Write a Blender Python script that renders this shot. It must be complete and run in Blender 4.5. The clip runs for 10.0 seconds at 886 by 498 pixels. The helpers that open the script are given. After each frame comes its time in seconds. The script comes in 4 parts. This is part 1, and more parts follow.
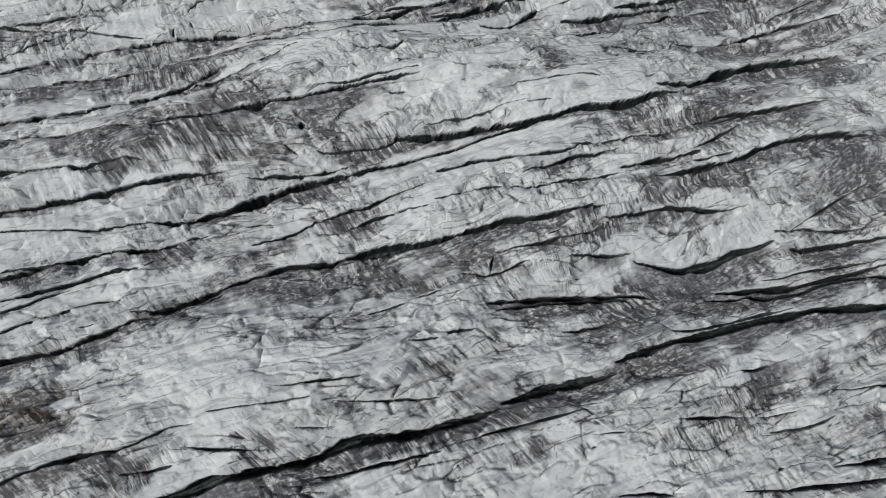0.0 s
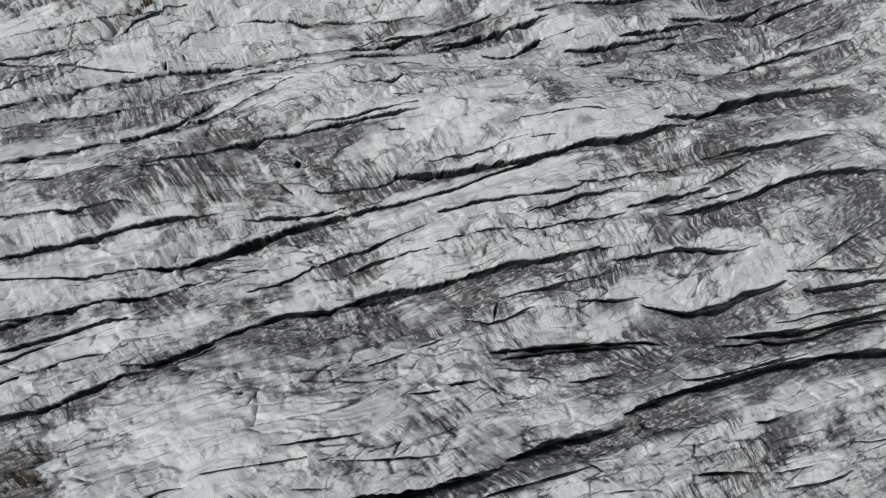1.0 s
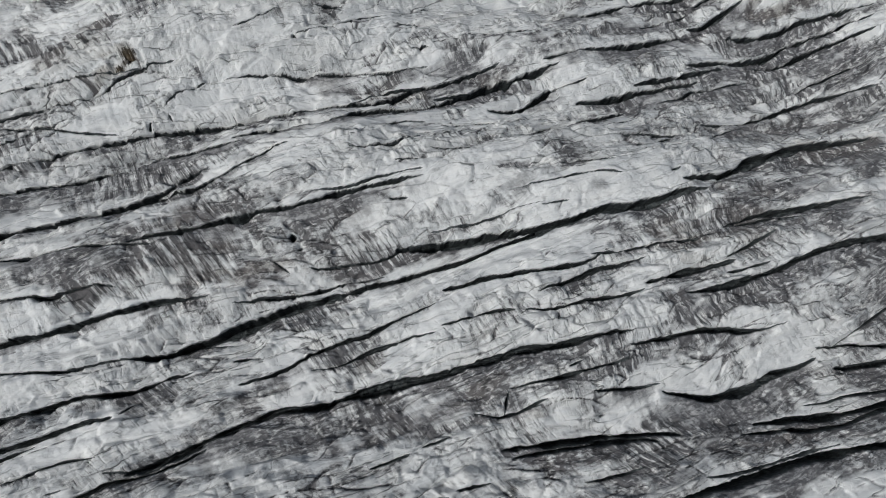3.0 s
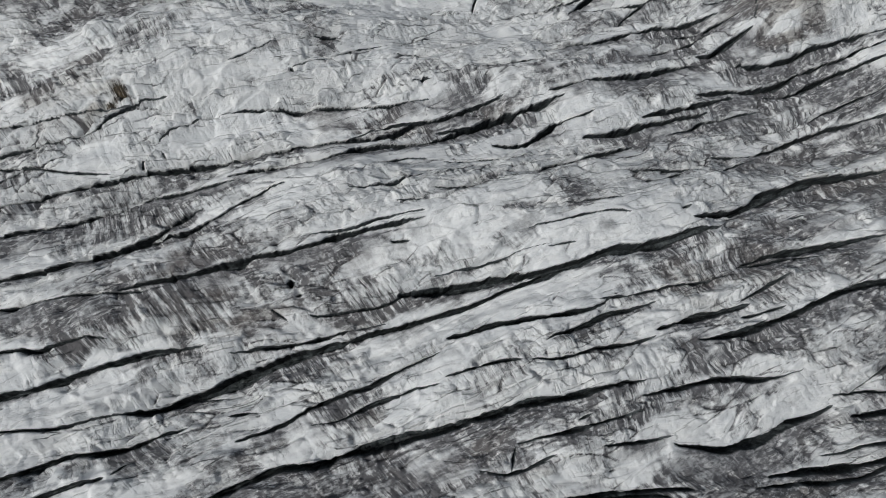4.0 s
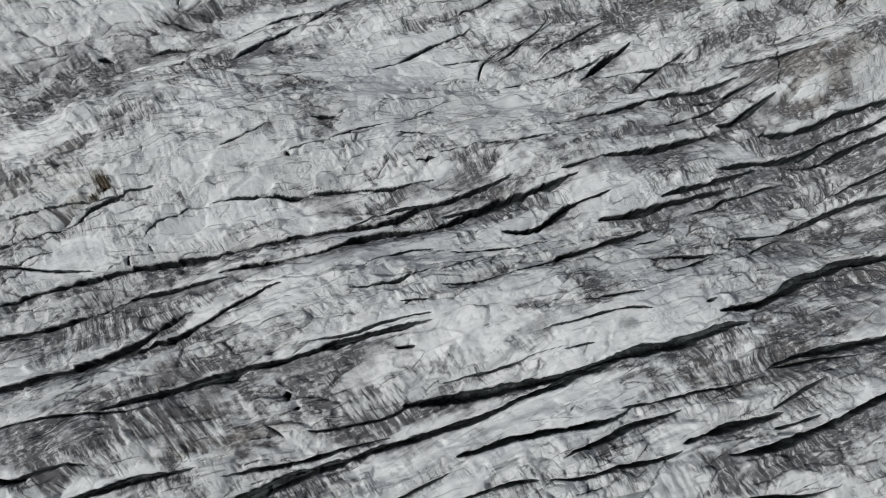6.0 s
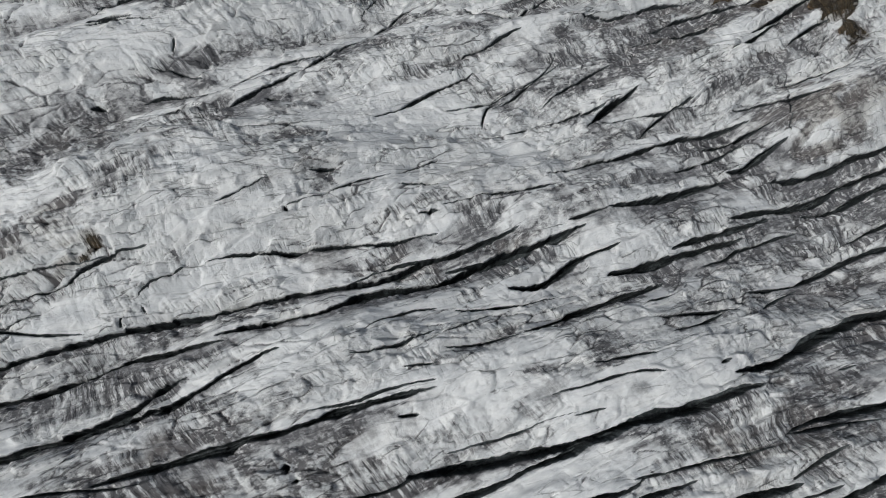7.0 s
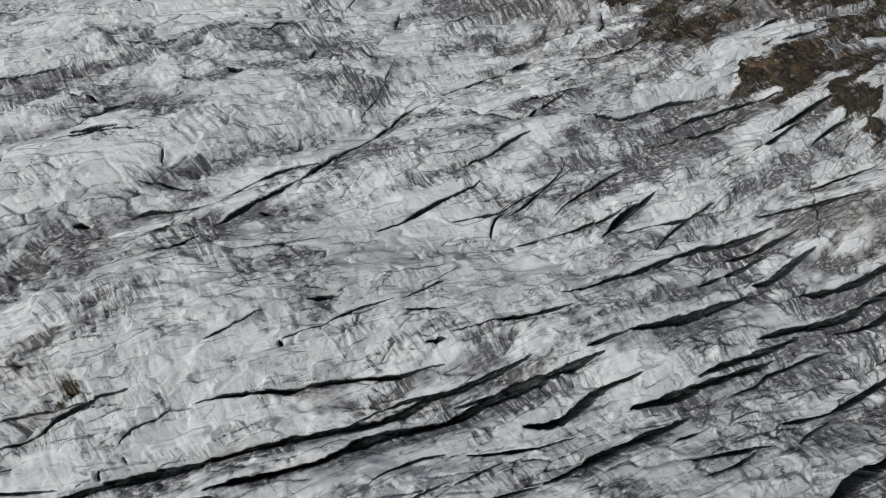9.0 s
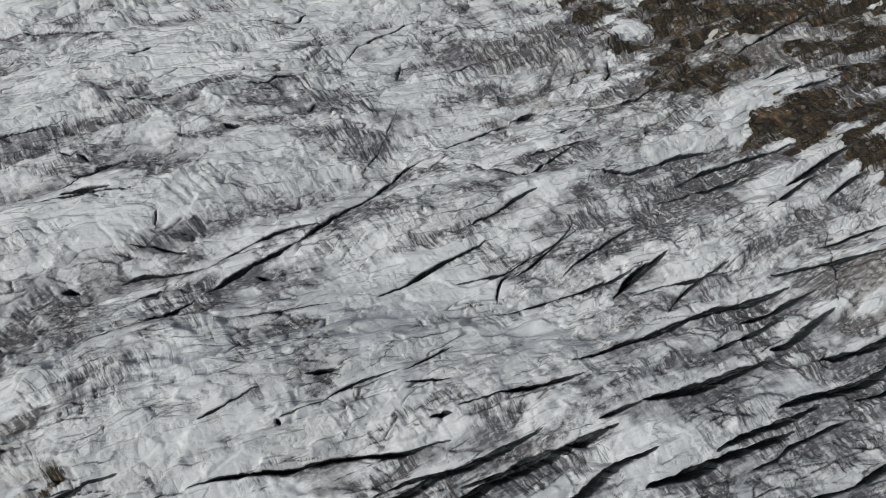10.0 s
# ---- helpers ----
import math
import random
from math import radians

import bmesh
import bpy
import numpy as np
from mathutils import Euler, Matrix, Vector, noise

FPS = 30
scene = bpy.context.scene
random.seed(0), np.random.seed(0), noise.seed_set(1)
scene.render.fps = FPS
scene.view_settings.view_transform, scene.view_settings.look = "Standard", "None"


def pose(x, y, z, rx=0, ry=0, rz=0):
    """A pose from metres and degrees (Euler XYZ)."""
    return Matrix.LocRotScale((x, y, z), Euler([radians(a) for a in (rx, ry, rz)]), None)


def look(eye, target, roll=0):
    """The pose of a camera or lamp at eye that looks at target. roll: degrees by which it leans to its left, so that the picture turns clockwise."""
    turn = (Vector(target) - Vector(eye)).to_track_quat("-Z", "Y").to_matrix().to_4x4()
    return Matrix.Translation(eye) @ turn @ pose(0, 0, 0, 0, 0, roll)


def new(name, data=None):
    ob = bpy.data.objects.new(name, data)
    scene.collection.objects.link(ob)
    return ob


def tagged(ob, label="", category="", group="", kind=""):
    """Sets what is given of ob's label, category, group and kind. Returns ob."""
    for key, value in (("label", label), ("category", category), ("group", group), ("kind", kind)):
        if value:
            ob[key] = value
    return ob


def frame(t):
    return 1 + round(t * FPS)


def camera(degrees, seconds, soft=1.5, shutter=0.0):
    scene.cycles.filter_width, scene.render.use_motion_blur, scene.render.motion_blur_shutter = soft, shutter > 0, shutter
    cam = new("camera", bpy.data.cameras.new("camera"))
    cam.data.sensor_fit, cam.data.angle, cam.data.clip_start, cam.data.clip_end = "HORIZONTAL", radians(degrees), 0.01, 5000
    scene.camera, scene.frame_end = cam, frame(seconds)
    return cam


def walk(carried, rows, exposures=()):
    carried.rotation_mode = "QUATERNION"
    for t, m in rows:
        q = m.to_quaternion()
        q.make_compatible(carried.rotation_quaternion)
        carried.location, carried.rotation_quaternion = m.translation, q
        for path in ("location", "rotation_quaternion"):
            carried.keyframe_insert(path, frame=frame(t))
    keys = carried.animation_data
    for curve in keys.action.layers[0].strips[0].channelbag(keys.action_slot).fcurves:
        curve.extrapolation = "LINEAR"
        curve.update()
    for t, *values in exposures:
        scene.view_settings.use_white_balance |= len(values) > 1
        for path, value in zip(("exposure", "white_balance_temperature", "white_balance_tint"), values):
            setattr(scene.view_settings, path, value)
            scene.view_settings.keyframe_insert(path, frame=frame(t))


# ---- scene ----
cam = camera(64.93, 10.0, soft=0.6)
METRES, EYE, TILT, LEAN, TURN = 80.0, 100.0, -62.0, 0.0, 0.0
ROWS = [
    (0.0, 0.00000, 0.00000, -0.00000, 0.000, -0.000, 0.000),
    (0.5, -0.00228, 0.02329, 0.04238, -0.039, 0.011, 0.106),
    (1.0, -0.00479, 0.04671, 0.08464, -0.061, -0.016, 0.239),
    (1.5, -0.00752, 0.07009, 0.12660, -0.092, -0.099, 0.325),
    (2.0, -0.01017, 0.09348, 0.16866, -0.109, -0.213, 0.416),
    (3.5, -0.01762, 0.16328, 0.29885, -0.129, -1.258, 0.708),
    (4.0, -0.02058, 0.18726, 0.34253, -0.146, -1.280, 0.807),
    (4.5, -0.02351, 0.21117, 0.38639, -0.166, -1.300, 0.909),
    (5.0, -0.02642, 0.23527, 0.43051, -0.183, -1.329, 0.987),
    (5.5, -0.02937, 0.25948, 0.47472, -0.193, -1.350, 1.101),
    (7.0, -0.03775, 0.33167, 0.60748, -0.245, -0.407, 1.469),
    (7.5, -0.04067, 0.35510, 0.65243, -0.285, -0.040, 1.556),
    (8.0, -0.04370, 0.37893, 0.69750, -0.318, 0.628, 1.682),
    (8.5, -0.04696, 0.40292, 0.74244, -0.379, 1.366, 1.799),
    (9.0, -0.05029, 0.42695, 0.78740, -0.430, 2.097, 1.898),
    (9.5, -0.05357, 0.45107, 0.83243, -0.467, 2.841, 2.039),
    (10.0, -0.05660, 0.47550, 0.87754, -0.489, 3.582, 2.185),
]
walk(cam, [(t, pose(0, 0, EYE, TILT, LEAN, TURN) @ pose(METRES * x, METRES * y, METRES * z, 90 + pitch, roll, yaw)) for t, x, y, z, yaw, pitch, roll in ROWS], [(0.0, -0.37, 6330, 8.0)])

# ---- sky, sun ----
world = bpy.data.worlds.new("sky")
scene.world = world
world.use_nodes = True
wn = world.node_tree
wn.nodes.clear()
sky = wn.nodes.new("ShaderNodeTexSky")
sky.sky_type, sky.sun_disc = "NISHITA", False
SUN_ELEVATION, SUN_AZIMUTH = 44.0, 232.0   # degrees; azimuth clockwise from +y
sky.sun_elevation, sky.sun_rotation = radians(SUN_ELEVATION), radians(SUN_AZIMUTH)
sky.air_density, sky.dust_density, sky.ozone_density = 1.0, 3.0, 1.0
wb = wn.nodes.new("ShaderNodeBackground")
wb.inputs["Strength"].default_value = 0.070
wo = wn.nodes.new("ShaderNodeOutputWorld")
haze = wn.nodes.new("ShaderNodeHueSaturation")   # thin high cloud takes most of the blue
haze.inputs["Saturation"].default_value = 0.5
wn.links.new(sky.outputs[0], haze.inputs["Color"])
wn.links.new(haze.outputs[0], wb.inputs["Color"])
wn.links.new(wb.outputs[0], wo.inputs["Surface"])
sun_data = bpy.data.lights.new("sun", "SUN")
sun_data.energy, sun_data.angle, sun_data.color = 2.4, radians(10), (1.0, 0.97, 0.93)
sun = new("sun", sun_data)
az, el = radians(SUN_AZIMUTH), radians(SUN_ELEVATION)
to_sun = Vector((math.sin(az) * math.cos(el), math.cos(az) * math.cos(el), math.sin(el)))
sun.matrix_world = look(to_sun * 300, (0, 0, 0))


# ---- materials ----
def material(name):
    m = bpy.data.materials.new(name)
    m.use_nodes = True
    t = m.node_tree
    return m, t, t.nodes["Principled BSDF"]


def node(t, kind, values=(), **props):
    n = t.nodes.new(kind)
    for k, v in props.items():
        setattr(n, k, v)
    for k, v in dict(values).items():
        n.inputs[k].default_value = v
    return n


def noise_node(t, coords, scale, detail=4.0, rough=0.6, distort=0.0):
    n = node(t, "ShaderNodeTexNoise", {"Scale": scale, "Detail": detail, "Roughness": rough, "Distortion": distort})
    t.links.new(coords, n.inputs["Vector"])
    return n.outputs["Fac"]


def ramp_node(t, fac, stops):
    n = t.nodes.new("ShaderNodeValToRGB")
    while len(n.color_ramp.elements) < len(stops):
        n.color_ramp.elements.new(0.5)
    for e, (p, c) in zip(n.color_ramp.elements, stops):
        e.position, e.color = p, (*c, 1)
    t.links.new(fac, n.inputs["Fac"])
    return n.outputs["Color"]


def mix_node(t, fac, a, b, blend="MIX"):
    n = node(t, "ShaderNodeMix", data_type="RGBA", blend_type=blend)
    for sock, v in ((n.inputs["Factor"], fac), (n.inputs["A"], a), (n.inputs["B"], b)):
        if isinstance(v, (int, float)):
            sock.default_value = v
        elif isinstance(v, tuple):
            sock.default_value = (*v, 1)
        else:
            t.links.new(v, sock)
    return n.outputs["Result"]


def maths(t, op, a, b=0.0, clamp=False):
    n = node(t, "ShaderNodeMath", operation=op, use_clamp=clamp)
    for sock, v in ((n.inputs[0], a), (n.inputs[1], b)):
        if isinstance(v, (int, float)):
            sock.default_value = v
        else:
            t.links.new(v, sock)
    return n.outputs[0]


def bump_node(t, height, strength, distance):
    n = node(t, "ShaderNodeBump", {"Strength": strength, "Distance": distance})
    t.links.new(height, n.inputs["Height"])
    return n.outputs["Normal"]


def stretched(t, coords, sx, sy):
    n = node(t, "ShaderNodeVectorMath", {1: (sx, sy, 1.0)}, operation="MULTIPLY")
    t.links.new(coords, n.inputs[0])
    return n.outputs[0]


def node_add(t, vector, value):
    n = node(t, "ShaderNodeVectorMath", operation="ADD")
    t.links.new(vector, n.inputs[0])
    t.links.new(value, n.inputs[1])
    return n.outputs[0]


def crack_lines(t, coords, sx, sy, width):
    """1 on the borders of stretched angular cells, falling to 0 within the width."""
    at = stretched(t, coords, sx, sy)
    shake = node(t, "ShaderNodeTexNoise", {"Scale": 2.1, "Detail": 4.0, "Roughness": 0.65})
    t.links.new(at, shake.inputs["Vector"])
    n = node(t, "ShaderNodeVectorMath", {1: (0.55, 0.55, 0.0)}, operation="MULTIPLY")
    t.links.new(shake.outputs["Color"], n.inputs[0])
    edge = node(t, "ShaderNodeTexVoronoi", {"Scale": 1.0, "Randomness": 1.0}, feature="DISTANCE_TO_EDGE", voronoi_dimensions="2D")
    t.links.new(node_add(t, at, n.outputs[0]), edge.inputs["Vector"])
    return maths(t, "SUBTRACT", 1.0, maths(t, "DIVIDE", edge.outputs["Distance"], width), True)


def gate_node(t, coords, scale, start):
    """0 or 1 by a slow noise, so that something shows in some places alone."""
    return maths(t, "MULTIPLY", maths(t, "SUBTRACT", noise_node(t, coords, scale, 4.0, 0.62), start), 8.0, True)


def ice_material():
    """Weathered surface ice: white granular crust; grit, dust and painted shade as the attributes carry them; furrows
    and hair cracks.
    """
    m, t, b = material("weathered_glacier_ice")
    pos = t.nodes.new("ShaderNodeNewGeometry").outputs["Position"]
    dirt_shade = node(t, "ShaderNodeAttribute", attribute_name="dirt_shade").outputs["Fac"]
    brown = node(t, "ShaderNodeAttribute", attribute_name="brown").outputs["Fac"]
    combed = node(t, "ShaderNodeAttribute", attribute_name="combed").outputs["Fac"]
    calm = node(t, "ShaderNodeAttribute", attribute_name="calm").outputs["Fac"]
    lively = maths(t, "SUBTRACT", 1.0, maths(t, "MULTIPLY", calm, 0.6))
    flow = node(t, "ShaderNodeAttribute", attribute_name="flow").outputs["Vector"]
    weave = node(t, "ShaderNodeAttribute", attribute_name="weave").outputs["Vector"]
    grain = noise_node(t, pos, 2.6, 6.0, 0.72)
    blotch = noise_node(t, stretched(t, flow, 0.16, 0.42), 1.0, 6.0, 0.66, 0.8)
    clean = ramp_node(t, blotch, ((0.30, (0.63, 0.652, 0.665)), (0.46, (0.77, 0.785, 0.79)), (0.64, (0.86, 0.868, 0.86))))
    dusted = maths(t, "MULTIPLY", maths(t, "SUBTRACT", brown, 0.3), 0.85, True)
    clean = mix_node(t, dusted, clean, (0.34, 0.305, 0.25))
    grit = mix_node(t, brown, (0.142, 0.143, 0.152), (0.158, 0.144, 0.138))
    # furrows across the ridges: thin dark lines with bright crests between
    comb_noise = noise_node(t, stretched(t, weave, 2.6, 0.36), 1.0, 3.0, 0.6, 0.3)
    furrows = maths(t, "MULTIPLY", maths(t, "MULTIPLY", maths(t, "SUBTRACT", 0.45, comb_noise), 9.0, True), combed)
    crests = maths(t, "MULTIPLY", maths(t, "MULTIPLY", maths(t, "SUBTRACT", comb_noise, 0.56), 9.0, True), combed)
    # hair cracks along the flow, and a few blocky ones across it
    splits = maths(t, "MULTIPLY", crack_lines(t, flow, 0.085, 0.42, 0.035), gate_node(t, flow, 0.16, 0.47))
    blocks = maths(t, "MULTIPLY", crack_lines(t, weave, 0.75, 0.24, 0.035), gate_node(t, flow, 0.23, 0.54))
    lines = maths(t, "MULTIPLY", maths(t, "MAXIMUM", splits, maths(t, "MULTIPLY", blocks, 0.7)), lively)
    g = maths(t, "MULTIPLY", maths(t, "MULTIPLY", maths(t, "SUBTRACT", grain, 0.5), 1.5), lively)
    # crumbled crust: small angular plates, each a little cleaner or dirtier, tilted its own way
    plate = node(t, "ShaderNodeTexVoronoi", {"Scale": 1.0, "Randomness": 1.0}, feature="F1")
    wander = noise_node(t, pos, 1.1, 3.0, 0.6)
    t.links.new(node_add(t, stretched(t, weave, 1.25, 0.55), maths(t, "MULTIPLY", wander, 1.1)), plate.inputs["Vector"])
    shade = t.nodes.new("ShaderNodeSeparateColor")
    t.links.new(plate.outputs["Color"], shade.inputs[0])
    plates = maths(t, "MULTIPLY", maths(t, "SUBTRACT", shade.outputs[0], 0.5), lively)
    # short sharp strokes: down the furrows where the ice is combed, along the flow elsewhere
    down = maths(t, "SUBTRACT", noise_node(t, stretched(t, weave, 1.5, 0.24), 1.0, 5.0, 0.64, 0.0), 0.5)
    on = maths(t, "SUBTRACT", noise_node(t, stretched(t, flow, 0.9, 2.2), 1.0, 5.0, 0.66, 0.4), 0.5)
    uncombed = maths(t, "SUBTRACT", 0.9, maths(t, "MULTIPLY", combed, 0.75))
    strokes = maths(t, "ADD", maths(t, "MULTIPLY", down, maths(t, "ADD", combed, 0.2)), maths(t, "MULTIPLY", on, uncombed))
    strokes = maths(t, "MINIMUM", maths(t, "MAXIMUM", maths(t, "MULTIPLY", strokes, 2.8), -0.42), 0.6)
    strokes = maths(t, "MULTIPLY", strokes, lively)
    amount = maths(t, "ADD", maths(t, "MINIMUM", dirt_shade, 0.68), maths(t, "MULTIPLY", g, maths(t, "ADD", maths(t, "MULTIPLY", dirt_shade, 0.35), 0.30)))
    amount = maths(t, "ADD", amount, maths(t, "MULTIPLY", strokes, maths(t, "ADD", maths(t, "MULTIPLY", dirt_shade, 1.15), 0.22)))
    amount = maths(t, "ADD", amount, maths(t, "MULTIPLY", furrows, maths(t, "ADD", maths(t, "MULTIPLY", dirt_shade, 0.9), 0.12)))
    amount = maths(t, "SUBTRACT", amount, maths(t, "MULTIPLY", crests, 0.30))
    amount = maths(t, "ADD", amount, maths(t, "MULTIPLY", plates, 0.26))
    amount = maths(t, "MULTIPLY", maths(t, "SUBTRACT", amount, 0.17), 1.75, True)
    surface = mix_node(t, amount, clean, grit)
    surface = mix_node(t, maths(t, "MULTIPLY", lines, 0.85), surface, (0.045, 0.048, 0.052))
    # crevasse interiors from the rim inwards: dense ice, painted darker for shade
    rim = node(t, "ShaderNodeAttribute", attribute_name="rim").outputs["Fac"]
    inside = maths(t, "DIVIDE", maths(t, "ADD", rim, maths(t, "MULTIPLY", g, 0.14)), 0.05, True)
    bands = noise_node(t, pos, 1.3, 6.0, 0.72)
    dense_shaded = ramp_node(t, bands, ((0.3, (0.026, 0.032, 0.035)), (0.5, (0.066, 0.078, 0.083)), (0.68, (0.19, 0.212, 0.216))))
    # silt, gravel and moss lying on it, washed down in streaks
    cover = node(t, "ShaderNodeAttribute", attribute_name="cover").outputs["Fac"]
    big = noise_node(t, stretched(t, weave, 0.55, 0.16), 1.0, 5.0, 0.68)
    streak = noise_node(t, stretched(t, weave, 2.2, 0.36), 1.0, 5.0, 0.68)
    small = noise_node(t, pos, 3.2, 6.0, 0.76)
    lying = maths(t, "ADD", cover, maths(t, "ADD", maths(t, "MULTIPLY", maths(t, "SUBTRACT", streak, 0.5), 3.2), maths(t, "MULTIPLY", maths(t, "SUBTRACT", small, 0.5), 1.2)))
    lying = maths(t, "MULTIPLY", maths(t, "SUBTRACT", lying, 0.85), 1.9, True)
    silt = ramp_node(t, big, ((0.34, (0.016, 0.014, 0.012)), (0.45, (0.036, 0.028, 0.020)), (0.54, (0.072, 0.056, 0.033)), (0.64, (0.135, 0.090, 0.052))))
    silt = mix_node(t, 0.85, silt, ramp_node(t, streak, ((0.32, (2.8, 2.6, 2.2)), (0.47, (1.0, 1.0, 1.0)), (0.62, (0.3, 0.29, 0.28)))), "MULTIPLY")
    pale = maths(t, "MULTIPLY", maths(t, "SUBTRACT", small, 0.59), 5.0, True)
    silt = mix_node(t, pale, silt, (0.24, 0.225, 0.19))
    surface = mix_node(t, lying, surface, silt)
    t.links.new(mix_node(t, inside, surface, dense_shaded), b.inputs["Base Color"])
    b.inputs["Roughness"].default_value = 0.6
    b.inputs["Specular IOR Level"].default_value = 0.35
    crust = maths(t, "MULTIPLY", noise_node(t, pos, 1.7, 7.0, 0.74), lively)
    crust = maths(t, "ADD", crust, maths(t, "MULTIPLY", strokes, -0.22))
    crust = maths(t, "SUBTRACT", crust, maths(t, "MULTIPLY", maths(t, "MULTIPLY", plate.outputs["Distance"], lively), 0.45))
    height = maths(t, "SUBTRACT", maths(t, "MULTIPLY", crust, 0.9), maths(t, "ADD", maths(t, "MULTIPLY", furrows, 0.45), maths(t, "MULTIPLY", lines, 0.6)))
    t.links.new(bump_node(t, height, 1.0, 0.34), b.inputs["Normal"])
    return m


def stone_material():
    m, t, b = material("moraine_stone")
    pos = t.nodes.new("ShaderNodeNewGeometry").outputs["Position"]
    isle = t.nodes.new("ShaderNodeNewGeometry").outputs["Random Per Island"]
    col = ramp_node(t, isle, ((0.0, (0.035, 0.032, 0.03)), (0.5, (0.085, 0.075, 0.062)), (1.0, (0.17, 0.16, 0.145))))
    col = mix_node(t, 0.6, col, ramp_node(t, noise_node(t, pos, 9.0, 4.0), ((0.3, (0.5, 0.5, 0.5)), (0.7, (1.3, 1.3, 1.3)))), "MULTIPLY")
    t.links.new(col, b.inputs["Base Color"])
    b.inputs["Roughness"].default_value = 0.85
    return m


ICE, STONE = ice_material(), stone_material()

# ---- smooth noise on arrays ----
TABLE = np.random.RandomState(7).uniform(-1, 1, (256, 256)).astype(np.float32)


def vnoise(x, y, seed=0):
    x, y = x + seed * 17.31, y + seed * 9.73
    xi, yi = np.floor(x), np.floor(y)
    fx, fy = (x - xi).astype(np.float32), (y - yi).astype(np.float32)
    xi, yi = xi.astype(np.int32) & 255, yi.astype(np.int32) & 255
    xj, yj = (xi + 1) & 255, (yi + 1) & 255
    fx, fy = fx * fx * (3 - 2 * fx), fy * fy * (3 - 2 * fy)
    a = TABLE[xi, yi] * (1 - fx) + TABLE[xj, yi] * fx
    b = TABLE[xi, yj] * (1 - fx) + TABLE[xj, yj] * fx
    return a * (1 - fy) + b * fy


def fbm(x, y, octaves=3, seed=0, gain=0.5):
    total, amp, k = 0.0, 1.0, 1.0
    for i in range(octaves):
        total = total + amp * vnoise(x * k, y * k, seed + 3 * i)
        amp, k = amp * gain, k * 2.03
    return total


def smooth(a, b, x):
    u = np.clip((x - a) / (b - a), 0, 1)
    return u * u * (3 - 2 * u)


def cells(u, v, seed, jitter=0.9):
    """Nearest of scattered seeds: four random values of its cell, the place within it, and the distance to the border."""
    iu, iv = np.floor(u).astype(np.int32), np.floor(v).astype(np.int32)
    d1, d2 = np.full(len(u), 9.0, np.float32), np.full(len(u), 9.0, np.float32)
    own_u, own_v = np.zeros_like(iu), np.zeros_like(iv)
    du, dv = np.zeros(len(u), np.float32), np.zeros(len(u), np.float32)
    for a in (-1, 0, 1):
        for b in (-1, 0, 1):
            cu, cv = iu + a, iv + b
            ju = TABLE[(cu + seed) & 255, (cv * 3 + seed * 7) & 255] * 0.5 * jitter + 0.5
            jv = TABLE[(cu * 5 + seed * 11) & 255, (cv + seed * 3) & 255] * 0.5 * jitter + 0.5
            x, y = (u - cu - ju).astype(np.float32), (v - cv - jv).astype(np.float32)
            d = x * x + y * y
            m = d < d1
            d2 = np.where(m, d1, np.minimum(d2, d))
            d1 = np.where(m, d, d1)
            own_u, own_v, du, dv = np.where(m, cu, own_u), np.where(m, cv, own_v), np.where(m, x, du), np.where(m, y, dv)
    values = [TABLE[(own_u * 7 + k * 31 + seed) & 255, (own_v * 13 + k * 17) & 255] for k in range(4)]
    return values, du, dv, np.sqrt(d2) - np.sqrt(d1)


# ---- the glacier's large form: a slope with long swells ----
SLOPE = (-0.0745, 0.0113, 5.9292)
WAVES = [
    [0.0, -0.65, 0.19, 0.35, -0.91, -0.07],
    [0.37, 0.25, -0.12, -0.56, 0.86, -0.13],
    [0.37, -1.51, -0.0, 0.33, -0.91, -0.76],
    [-0.59, 0.14, 0.39, -0.82, -0.32, -0.37],
    [0.05, -0.19, 0.28, -0.89, 0.21, -0.5],
]
RIDGES = []


def ridge_form(x, y, height, along, across):
    """A long rounded ridge of the ice (or, below nought, a trough), lying along the flow."""
    RIDGES.append((x, y, height, along, across))


ridge_form(54, 50, -4.28, 18, 6)
ridge_form(57, 71, 3.53, 18, 6)
ridge_form(-45, 110, 2.81, 16, 4)
ridge_form(60, 104, -2.06, 12, 5)
ridge_form(-39, 95, -3.65, 18, 6)
ridge_form(-51, 131, -2.41, 16, 4)
ridge_form(12, 149, 2.18, 16, 4)
ridge_form(-48, 68, 2.95, 16, 4)
ridge_form(3, 83, 2.84, 16, 4)
ridge_form(78, 137, 1.79, 16, 4)
ridge_form(-27, 59, -2.25, 18, 6)
ridge_form(15, 170, -2.62, 18, 6)
ridge_form(-33, 32, 2.69, 12, 5)
ridge_form(6, 128, -2.57, 12, 5)
ridge_form(42, 143, 1.58, 16, 4)
ridge_form(-18, 86, 2.35, 12, 5)
ridge_form(6, 101, -2.78, 12, 5)
ridge_form(72, 89, 2.03, 16, 4)
ridge_form(-18, 149, -1.64, 16, 4)
ridge_form(-24, 113, 1.21, 16, 4)
ridge_form(-54, 116, 2.05, 16, 4)
ridge_form(78, 104, -1.06, 16, 4)
ridge_form(45, 125, -1.56, 9, 9)
ridge_form(-36, 8, -1.54, 12, 5)
ridge_form(-30, 158, 1.66, 24, 8)
ridge_form(21, 113, 1.45, 12, 5)
ridge_form(33, 86, 1.23, 12, 5)
ridge_form(27, 47, -1.02, 16, 4)
ridge_form(90, 152, -2.10, 16, 4)
ridge_form(-15, 104, -1.90, 12, 5)
ridge_form(18, 143, 1.47, 12, 5)
ridge_form(45, 152, -1.10, 12, 5)
ridge_form(75, 158, 1.63, 16, 4)
ridge_form(15, 125, -1.48, 12, 5)
